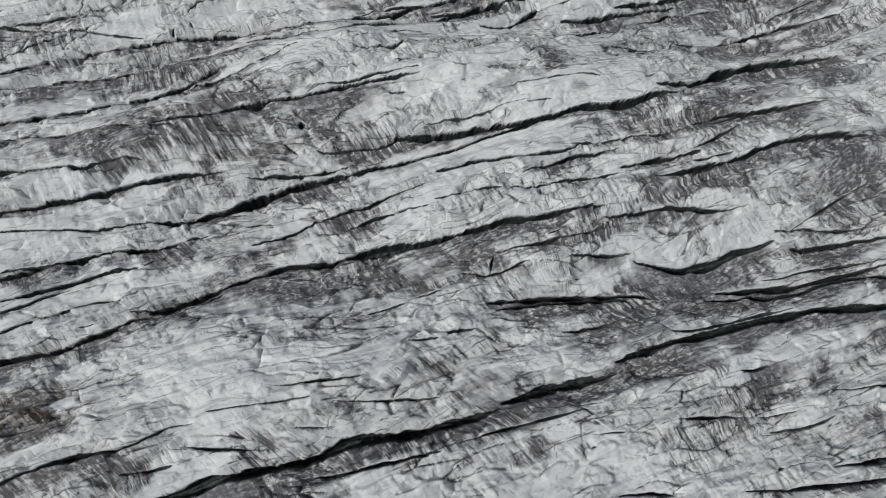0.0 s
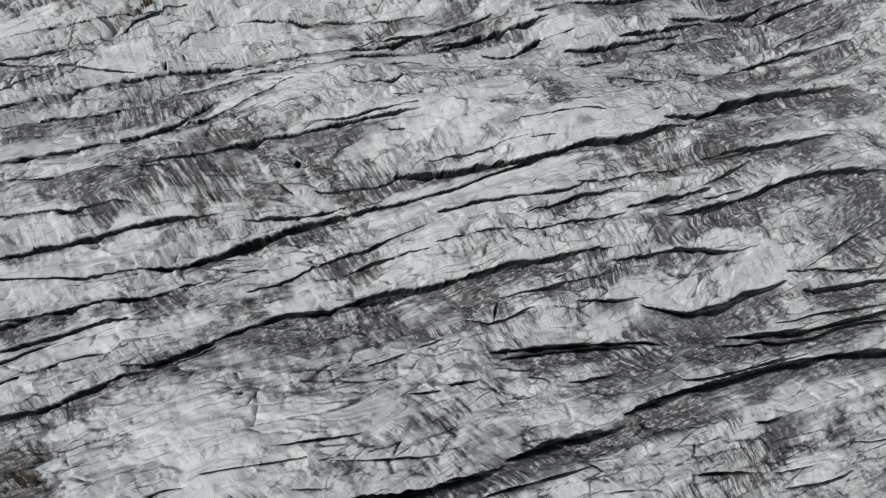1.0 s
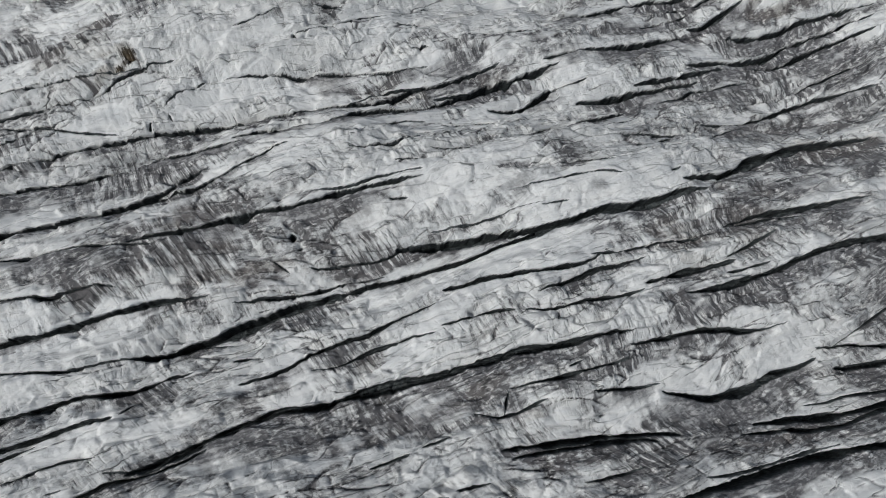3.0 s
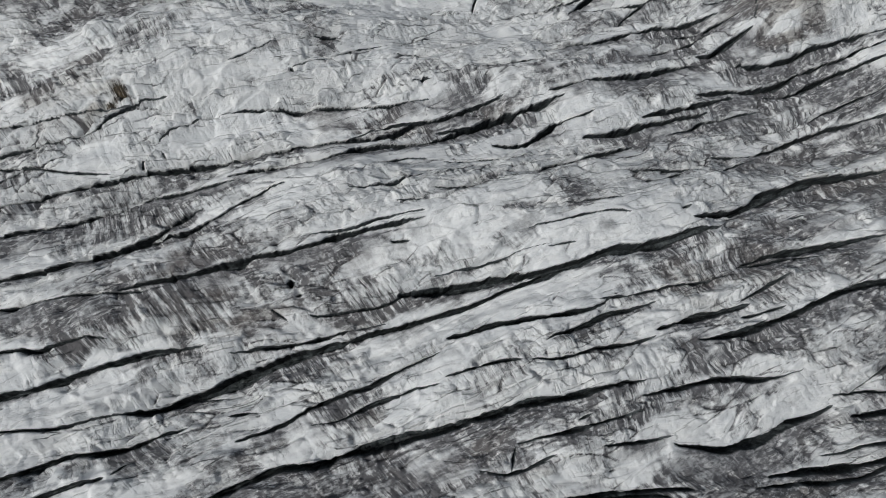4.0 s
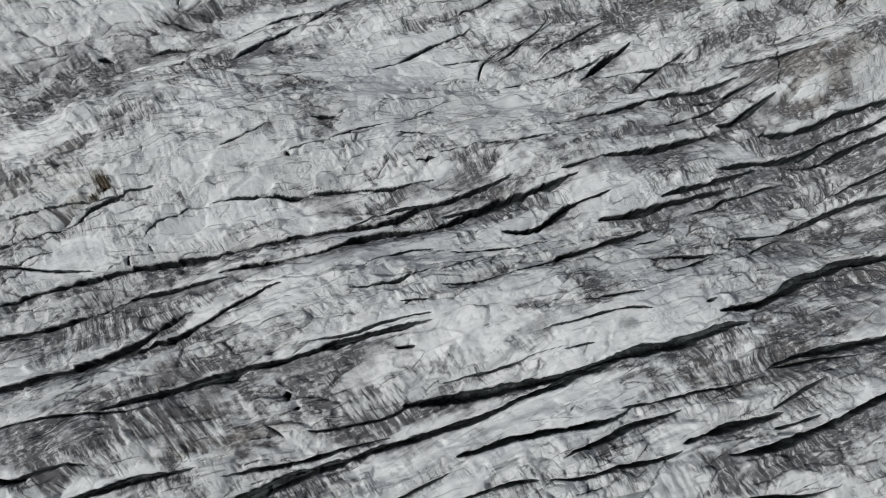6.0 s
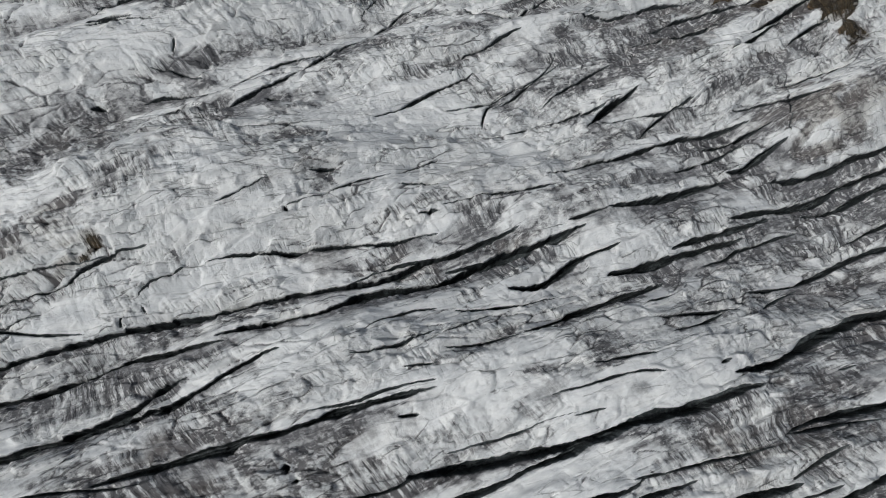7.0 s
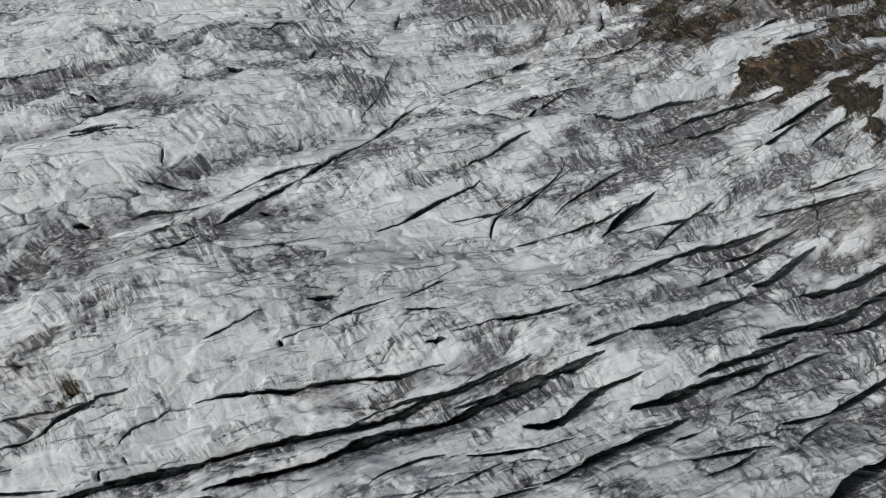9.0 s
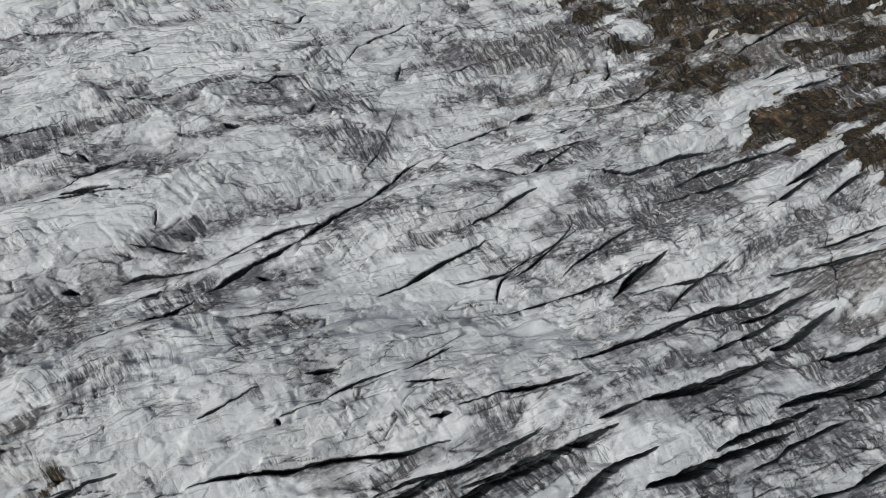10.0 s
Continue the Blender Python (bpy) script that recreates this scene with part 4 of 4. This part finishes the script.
# broad differences of tone: dust, and the slopes' light and shade painted in
patch(-54, 18, 14, 10.5, 0.19, 0.1)
patch(-18, 18, 14, 10.5, 0.26, 0.1)
patch(0, 18, 14, 10.5, 0.13, 0.1)
patch(18, 18, 14, 10.5, -0.15, 0.1)
patch(36, 18, 14, 10.5, 0.32, 0.1)
patch(54, 18, 14, 10.5, 0.35, 0.1)
patch(-54, 32, 14, 10.5, -0.14, 0.1)
patch(-36, 32, 14, 10.5, -0.36, 0.1)
patch(-18, 32, 14, 10.5, -0.10, 0.1)
patch(0, 32, 14, 10.5, 0.14, 0.1)
patch(18, 32, 14, 10.5, 0.07, 0.1)
patch(36, 32, 14, 10.5, 0.28, 0.1)
patch(72, 32, 14, 10.5, -0.12, 0.1)
patch(-54, 46, 14, 10.5, -0.19, 0.1)
patch(-18, 46, 14, 10.5, 0.13, 0.1)
patch(0, 46, 14, 10.5, 0.16, 0.1)
patch(18, 46, 14, 10.5, 0.09, 0.1)
patch(36, 46, 14, 10.5, -0.09, 0.1)
patch(54, 46, 14, 10.5, 0.10, 0.1)
patch(-72, 60, 14, 10.5, -0.14, 0.1)
patch(-54, 60, 14, 10.5, -0.10, 0.1)
patch(-36, 60, 14, 10.5, 0.14, 0.1)
patch(0, 60, 14, 10.5, 0.16, 0.1)
patch(18, 60, 14, 10.5, 0.28, 0.1)
patch(54, 60, 14, 10.5, 0.10, 0.1)
patch(72, 60, 14, 10.5, 0.30, 0.1)
patch(-72, 74, 14, 10.5, -0.20, 0.1)
patch(-54, 74, 14, 10.5, 0.14, 0.1)
patch(-18, 74, 14, 10.5, 0.09, 0.1)
patch(0, 74, 14, 10.5, -0.19, 0.1)
patch(18, 74, 14, 10.5, -0.07, 0.1)
patch(36, 74, 14, 10.5, 0.47, 0.1)
patch(-72, 88, 14, 10.5, 0.19, 0.1)
patch(-54, 88, 14, 10.5, 0.17, 0.1)
patch(-36, 88, 14, 10.5, 0.11, 0.1)
patch(-18, 88, 14, 10.5, -0.12, 0.1)
patch(0, 88, 14, 10.5, -0.24, 0.1)
patch(18, 88, 14, 10.5, -0.13, 0.1)
patch(36, 88, 14, 10.5, -0.30, 0.1)
patch(54, 88, 14, 10.5, 0.11, 0.1)
patch(-72, 102, 14, 10.5, 0.20, 0.1)
patch(-54, 102, 14, 10.5, -0.15, 0.1)
patch(-36, 102, 14, 10.5, -0.23, 0.1)
patch(36, 102, 14, 10.5, 0.15, 0.1)
patch(72, 102, 14, 10.5, 0.36, 0.1)
patch(-72, 116, 14, 10.5, -0.10, 0.1)
patch(-54, 116, 14, 10.5, -0.17, 0.1)
patch(-36, 116, 14, 10.5, -0.28, 0.1)
patch(18, 116, 14, 10.5, -0.16, 0.1)
patch(54, 116, 14, 10.5, 0.21, 0.1)
patch(72, 116, 14, 10.5, 0.09, 0.1)
patch(-72, 130, 14, 10.5, -0.16, 0.1)
patch(-54, 130, 14, 10.5, 0.10, 0.1)
patch(-18, 130, 14, 10.5, -0.26, 0.1)
patch(0, 130, 14, 10.5, 0.15, 0.1)
patch(18, 130, 14, 10.5, -0.10, 0.1)
patch(54, 130, 14, 10.5, 0.30, 0.1)
patch(72, 130, 14, 10.5, 0.22, 0.1)
patch(-72, 144, 14, 10.5, 0.08, 0.1)
patch(-36, 144, 14, 10.5, -0.18, 0.1)
patch(0, 144, 14, 10.5, -0.14, 0.1)
patch(18, 144, 14, 10.5, 0.07, 0.1)
patch(36, 144, 14, 10.5, 0.32, 0.1)
patch(54, 144, 14, 10.5, 0.31, 0.1)
patch(72, 144, 14, 10.5, 0.11, 0.1)
patch(-72, 158, 14, 10.5, 0.07, 0.1)
patch(-54, 158, 14, 10.5, -0.07, 0.1)
patch(-36, 158, 14, 10.5, -0.08, 0.1)
patch(-18, 158, 14, 10.5, 0.09, 0.1)
patch(0, 158, 14, 10.5, 0.24, 0.1)
patch(18, 158, 14, 10.5, 0.24, 0.1)
patch(36, 158, 14, 10.5, 0.27, 0.1)
patch(54, 158, 14, 10.5, 0.40, 0.1)
patch(72, 158, 14, 10.5, 0.38, 0.1)
patch(-72, 172, 14, 10.5, -0.06, 0.1)
patch(0, 172, 14, 10.5, 0.09, 0.1)
patch(18, 172, 14, 10.5, 0.09, 0.1)
patch(36, 172, 14, 10.5, 0.09, 0.1)
patch(54, 172, 14, 10.5, 0.12, 0.1)
patch(72, 172, 14, 10.5, 0.14, 0.1)
patch(-72, 186, 14, 10.5, -0.07, 0.1)
patch(18, 186, 14, 10.5, 0.13, 0.1)
patch(36, 186, 14, 10.5, 0.21, 0.1)
patch(72, 186, 14, 10.5, 0.51, 0.1)

PATCHED = DIRT_SHADE.copy()

# ---- small forms of the surface ----
# broken crust: tilted facets in two sizes, stretched along the flow
WA = A1 + 0.22 * fbm(X / 2.4, Y / 2.4, 3, 101)
WC = C1 + 0.12 * fbm(X / 2.0, Y / 2.0, 3, 104)
(b1, b2, b3, b4), bu, bv, bedge = cells(WA / 5.6 + 0.16 * WC, WC / 2.4 - 0.05 * WA, 5)
(s1, s2, s3, s4), su, sv, sedge = cells(WA / 1.9 - 0.15 * WC, WC / 1.05, 9)
(g1, g2, g3, g4), gu, gv, gedge = cells(WA / 13 + 0.3 * WC / 6.5, WC / 6.5, 14)
gin, bin_, sin_ = smooth(0.0, 0.30, gedge), smooth(0.0, 0.22, bedge), smooth(0.0, 0.2, sedge)
facets = (1.1 * g1 * gv + 0.9 * g2 * gu) * gin + (1.35 * b1 * bv + 1.0 * b2 * bu + 0.14 * b3) * bin_
facets += (0.42 * s1 * sv + 0.34 * s2 * su + 0.08 * s3) * smooth(0.0, 0.12, sedge)
# furrows of melt water, running down across the ridges, swinging slowly from place to place
WU = X * math.cos(radians(39)) + Y * math.sin(radians(39)) + 4.5 * vnoise(X / 26, Y / 26, 36) + 0.9 * vnoise(X / 7, Y / 7, 38)
WV = Y * math.cos(radians(39)) - X * math.sin(radians(39))
furrow = fbm(WU / 0.75, WV / 4.0, 3, 33, 0.65)
furrow /= furrow.std()
wash = fbm(WU / 2.6, WV / 11, 3, 39, 0.6)
# smooth windows of clean ice between the broken and combed parts
CALM = smooth(-0.12, 0.35, fbm(A1 / 9, C1 / 4.4, 4, 37, 0.6) + 0.12 * b2 * bin_ + 0.16 * g3 * gin - 0.75 * np.minimum(PATCHED, 0.8) - 0.08)
comb = smooth(-0.55, 0.5, fbm(A1 / 12, C1 / 6, 3, 35) + 0.10 * b3 * bin_) * (1 - 0.8 * CALM)
ridge = 1 - np.abs(fbm(A1 / 11, C1 / 3.2, 2, 51))
lumps = fbm(A1 / 4.5, C1 / 2.6, 4, 54, 0.5)
# cracks: borders of long splinters along the flow, and of blocks here and there
_, _, _, ledge = cells(WA / 12 + 0.10 * WC, WC / 2.1, 23)
broken = smooth(0.05, 0.45, fbm(A1 / 9, C1 / 4, 3, 59))
crack = np.exp(-(ledge / 0.035) ** 2) * broken
cross = np.exp(-(bedge / 0.035) ** 2) * smooth(0.2, 0.6, vnoise(X / 5, Y / 5, 65) + 0.4 * vnoise(X / 2, Y / 2, 66))
cross = np.maximum(cross, 0.6 * np.exp(-(sedge / 0.06) ** 2) * smooth(0.3, 0.7, vnoise(X / 4, Y / 4, 67) + 0.4 * vnoise(X / 1.5, Y / 1.5, 68)))

open_ice = np.clip(1 - DEPTH / 1.2, 0, 1)
clean_here = 1 - 0.55 * CALM
Z = swell(X, Y) + 0.30 * fbm(A1 / 16, C1 / 7, 2, 46) + 0.45 * fbm(ALONG / 30 + bend / 30, ACROSS / 4.2, 3, 48) - 0.70 * fbm(ALONG / 40 + bend / 20, ACROSS / 4.6 + 0.05 * bend, 3, 69, 0.55)
Z += (0.5 * (ridge - 0.7) + 0.22 * lumps + facets) * clean_here
Z += (0.025 + 0.09 * comb) * np.clip(furrow, -2.2, 1.8) * open_ice
Z -= (0.75 * crack + 0.36 * cross) * open_ice * clean_here
Z -= DEPTH
c20 = 1 / math.hypot(1, SHEAR)
XS, YS = X - SHEAR * c20 * LEAN_IN, Y + c20 * LEAN_IN

stain = fbm(A1 / 12, C1 / 5, 4, 25, 0.6)
bands = fbm(ALONG / 40 + bend / 20, ACROSS / 4.6 + 0.05 * bend, 3, 69, 0.55)
DIRT_SHADE = np.where(DIRT_SHADE < 0, 0.60, 0.31) * np.minimum(DIRT_SHADE, 1.3) + 0.21 + 0.30 * stain + 0.17 * wash + 0.36 * bands - 0.10 * lumps + 0.07 * b4 * bin_ + 0.05 * s4 * sin_ + 0.07 * g4 * gin - 0.18 * CALM
DIRT_SHADE += (0.02 + 0.05 * comb) * np.clip(-furrow, -1.6, 2.4)
DIRT_SHADE += 0.75 * crack + 0.5 * cross
# near sides darker for silt and painted shade; far lips painted paler as sunlit
DIRT_SHADE += 0.85 * SHELF * (1 + 0.6 * vnoise(A1 / 4.0, C1 / 0.45, 67)) - 0.50 * LIP
DIRT_SHADE = np.clip(DIRT_SHADE, 0, 1)
BROWN = np.clip(BROWN * 0.5 + 0.03 + 0.4 * smooth(0.6, 1.2, PATCHED), 0, 1)

fray2 = fbm(A1 / 5.0, C1 / 2.0, 4, 90, 0.6)
COVER = np.minimum(DEBRIS, 1.5) + 0.50 * b3 * bin_ + 0.30 * g3 * gin + 0.20 * s3 * sin_ + 0.60 * fray2 - 2.0 * (1 - smooth(0.85, 1.25, DEBRIS))

# ---- meshes out of the sheet ----
i00, i10, i11, i01 = index[:-1, :-1], index[:-1, 1:], index[1:, 1:], index[1:, :-1]
whole = (i00 >= 0) & (i10 >= 0) & (i11 >= 0) & (i01 >= 0)
QUADS = np.stack((i00[whole], i10[whole], i11[whole], i01[whole]), 1)
PLACES = np.stack((XS, YS, Z), 1).astype(np.float32)
d1, d2 = PLACES[QUADS[:, 2]] - PLACES[QUADS[:, 0]], PLACES[QUADS[:, 3]] - PLACES[QUADS[:, 1]]
face_normals = np.cross(d1, d2)
NORMALS = np.zeros_like(PLACES)
for k in range(4):
    for axis in range(3):
        NORMALS[:, axis] += np.bincount(QUADS[:, k], face_normals[:, axis], len(PLACES))
NORMALS /= np.linalg.norm(NORMALS, axis=1, keepdims=True) + 1e-9


def sheet_piece(name, quads, mat):
    used, flat = np.unique(quads, return_inverse=True)
    n = len(quads)
    mesh = bpy.data.meshes.new(name)
    mesh.vertices.add(len(used))
    mesh.vertices.foreach_set("co", PLACES[used].ravel())
    mesh.loops.add(n * 4)
    mesh.loops.foreach_set("vertex_index", flat.astype(np.int32).ravel())
    mesh.polygons.add(n)
    mesh.polygons.foreach_set("loop_start", np.arange(0, n * 4, 4, dtype=np.int32))
    mesh.update(calc_edges=True)
    mesh.polygons.foreach_set("use_smooth", np.ones(n, bool))
    for key, values in (("dirt_shade", DIRT_SHADE), ("brown", BROWN), ("combed", comb), ("rim", RIM), ("calm", CALM), ("cover", COVER)):
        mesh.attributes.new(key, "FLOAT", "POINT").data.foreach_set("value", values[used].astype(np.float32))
    for key, (p, q) in (("flow", (A1, C1)), ("weave", (WU, WV))):
        flat = np.stack((p[used], q[used], 0 * p[used]), 1).astype(np.float32)
        mesh.attributes.new(key, "FLOAT_VECTOR", "POINT").data.foreach_set("vector", flat.ravel())
    mesh.normals_split_custom_set_from_vertices(NORMALS[used])
    mesh.materials.append(mat)
    return new(name, mesh)


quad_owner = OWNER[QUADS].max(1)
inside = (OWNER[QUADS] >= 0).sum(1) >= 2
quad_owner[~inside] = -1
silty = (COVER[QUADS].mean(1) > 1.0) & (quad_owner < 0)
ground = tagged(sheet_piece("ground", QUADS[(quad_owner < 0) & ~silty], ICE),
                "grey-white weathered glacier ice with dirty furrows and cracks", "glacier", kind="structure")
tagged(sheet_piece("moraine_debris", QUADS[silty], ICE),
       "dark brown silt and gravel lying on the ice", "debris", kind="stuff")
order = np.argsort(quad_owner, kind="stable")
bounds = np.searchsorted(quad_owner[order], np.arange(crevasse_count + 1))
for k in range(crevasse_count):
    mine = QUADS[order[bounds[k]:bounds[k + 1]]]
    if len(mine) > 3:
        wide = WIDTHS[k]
        label = ("wide deep crevasse with shaded blue-grey ice walls" if wide > 0.9 else
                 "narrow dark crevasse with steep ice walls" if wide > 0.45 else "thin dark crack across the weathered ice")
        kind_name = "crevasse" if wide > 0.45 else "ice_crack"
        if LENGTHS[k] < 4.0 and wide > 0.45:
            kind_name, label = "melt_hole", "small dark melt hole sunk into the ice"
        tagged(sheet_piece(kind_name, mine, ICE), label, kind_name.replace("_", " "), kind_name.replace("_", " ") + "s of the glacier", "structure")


# ---- the ice beyond, out to the horizon ----
def outer_sheet():
    steps = np.concatenate((np.array((0, 1.6, 4, 8, 13, 19, 26, 34, 44, 56, 70)), np.geomspace(90, 4200, 20)))
    count = 360
    bm = bmesh.new()
    rows = []
    for r in steps:
        row = []
        for k in range(count):
            a = k / count * math.tau
            bx, by = math.cos(a), math.sin(a)
            # from the fine sheet's edge outwards
            across = abs(bx) - 0.19 * by
            s = min(104 / max(abs(by), 1e-6), 87 / across if across > 1e-6 else 1e9)
            x, y = 4 + bx * (s + r), 109 + by * (s + r)
            cx, cy = min(max(x, -100), 105), min(max(y, 5), 212)
            rough = 1.1 * noise.fractal((x / 14, y / 9, 0.3), 0.6, 2.0, 4) * min(1.0, r / 8)
            row.append(bm.verts.new((x, y, float(swell(np.float64(cx), np.float64(cy))) + rough - (2.2 if r == 0 else 0.1))))
        rows.append(row)
    for lo, hi in zip(rows, rows[1:]):
        for k in range(count):
            bm.faces.new((lo[k], hi[k], hi[k - count + 1], lo[k - count + 1]))
    bmesh.ops.recalc_face_normals(bm, faces=bm.faces)
    mesh = bpy.data.meshes.new("ice_field")
    bm.to_mesh(mesh)
    bm.free()
    n = len(mesh.vertices)
    co = np.zeros(n * 3, np.float32)
    mesh.vertices.foreach_get("co", co)
    x, y = co[0::3].astype(np.float64), co[1::3].astype(np.float64)
    along, over = (x + SHEAR * y) / math.hypot(1, SHEAR), (y - SHEAR * x) / math.hypot(1, SHEAR)
    for key, values in (("dirt_shade", 0.26 + 0.35 * fbm(along / 14, over / 6, 3, 25)), ("rim", 0 * x - 1), ("combed", 0 * x + 0.5), ("brown", 0 * x + 0.05)):
        mesh.attributes.new(key, "FLOAT", "POINT").data.foreach_set("value", values.astype(np.float32))
    c, q = math.cos(radians(39)), math.sin(radians(39))
    for key, (u, v) in (("flow", (along, over)), ("weave", (x * c + y * q, y * c - x * q))):
        mesh.attributes.new(key, "FLOAT_VECTOR", "POINT").data.foreach_set("vector", np.stack((u, v, 0 * u), 1).astype(np.float32).ravel())
    mesh.materials.append(ICE)
    mesh.polygons.foreach_set("use_smooth", np.ones(len(mesh.polygons), bool))
    return tagged(new("ground_beyond", mesh), "grey-white glacier ice reaching to the horizon", "glacier", kind="structure")


outer_sheet()


# ---- stones on the debris ----
def scattered_stones(count, seed):
    """Angular stones lying on the silt, as one mesh."""
    rng = np.random.RandomState(seed)
    spots = QUADS[silty]
    spots = spots[rng.randint(0, len(spots), count)]
    bm = bmesh.new()
    bmesh.ops.create_icosphere(bm, subdivisions=1, radius=1.0)
    ball = np.array([v.co[:] for v in bm.verts])
    tris = np.array([[v.index for v in f.verts] for f in bm.faces])
    bm.free()
    size = 0.07 * (1 - rng.rand(count)) ** -0.55
    size = np.minimum(size, 0.55)
    rough = ball[None] * rng.uniform(0.65, 1.15, (count, len(ball), 1)) * rng.uniform(0.55, 1.2, (count, 1, 3))
    turn = rng.uniform(0, math.tau, count)
    c, q = np.cos(turn)[:, None], np.sin(turn)[:, None]
    x, y = rough[:, :, 0] * c - rough[:, :, 1] * q, rough[:, :, 0] * q + rough[:, :, 1] * c
    shaped = np.stack((x, y, rough[:, :, 2] * 0.75), 2) * size[:, None, None]
    places = (shaped + PLACES[spots[:, 0]][:, None] + np.array((0, 0, 0.25)) * size[:, None, None]).reshape(-1, 3)
    faces = (tris[None] + np.arange(count)[:, None, None] * len(ball)).reshape(-1, 3)
    mesh = bpy.data.meshes.new("moraine_stones")
    mesh.from_pydata(places.tolist(), [], faces.tolist())
    mesh.materials.append(STONE)
    return tagged(new("moraine_stones", mesh), "loose brown and grey stones on dark silt", "stones", kind="stuff")


scattered_stones(2600, 11)
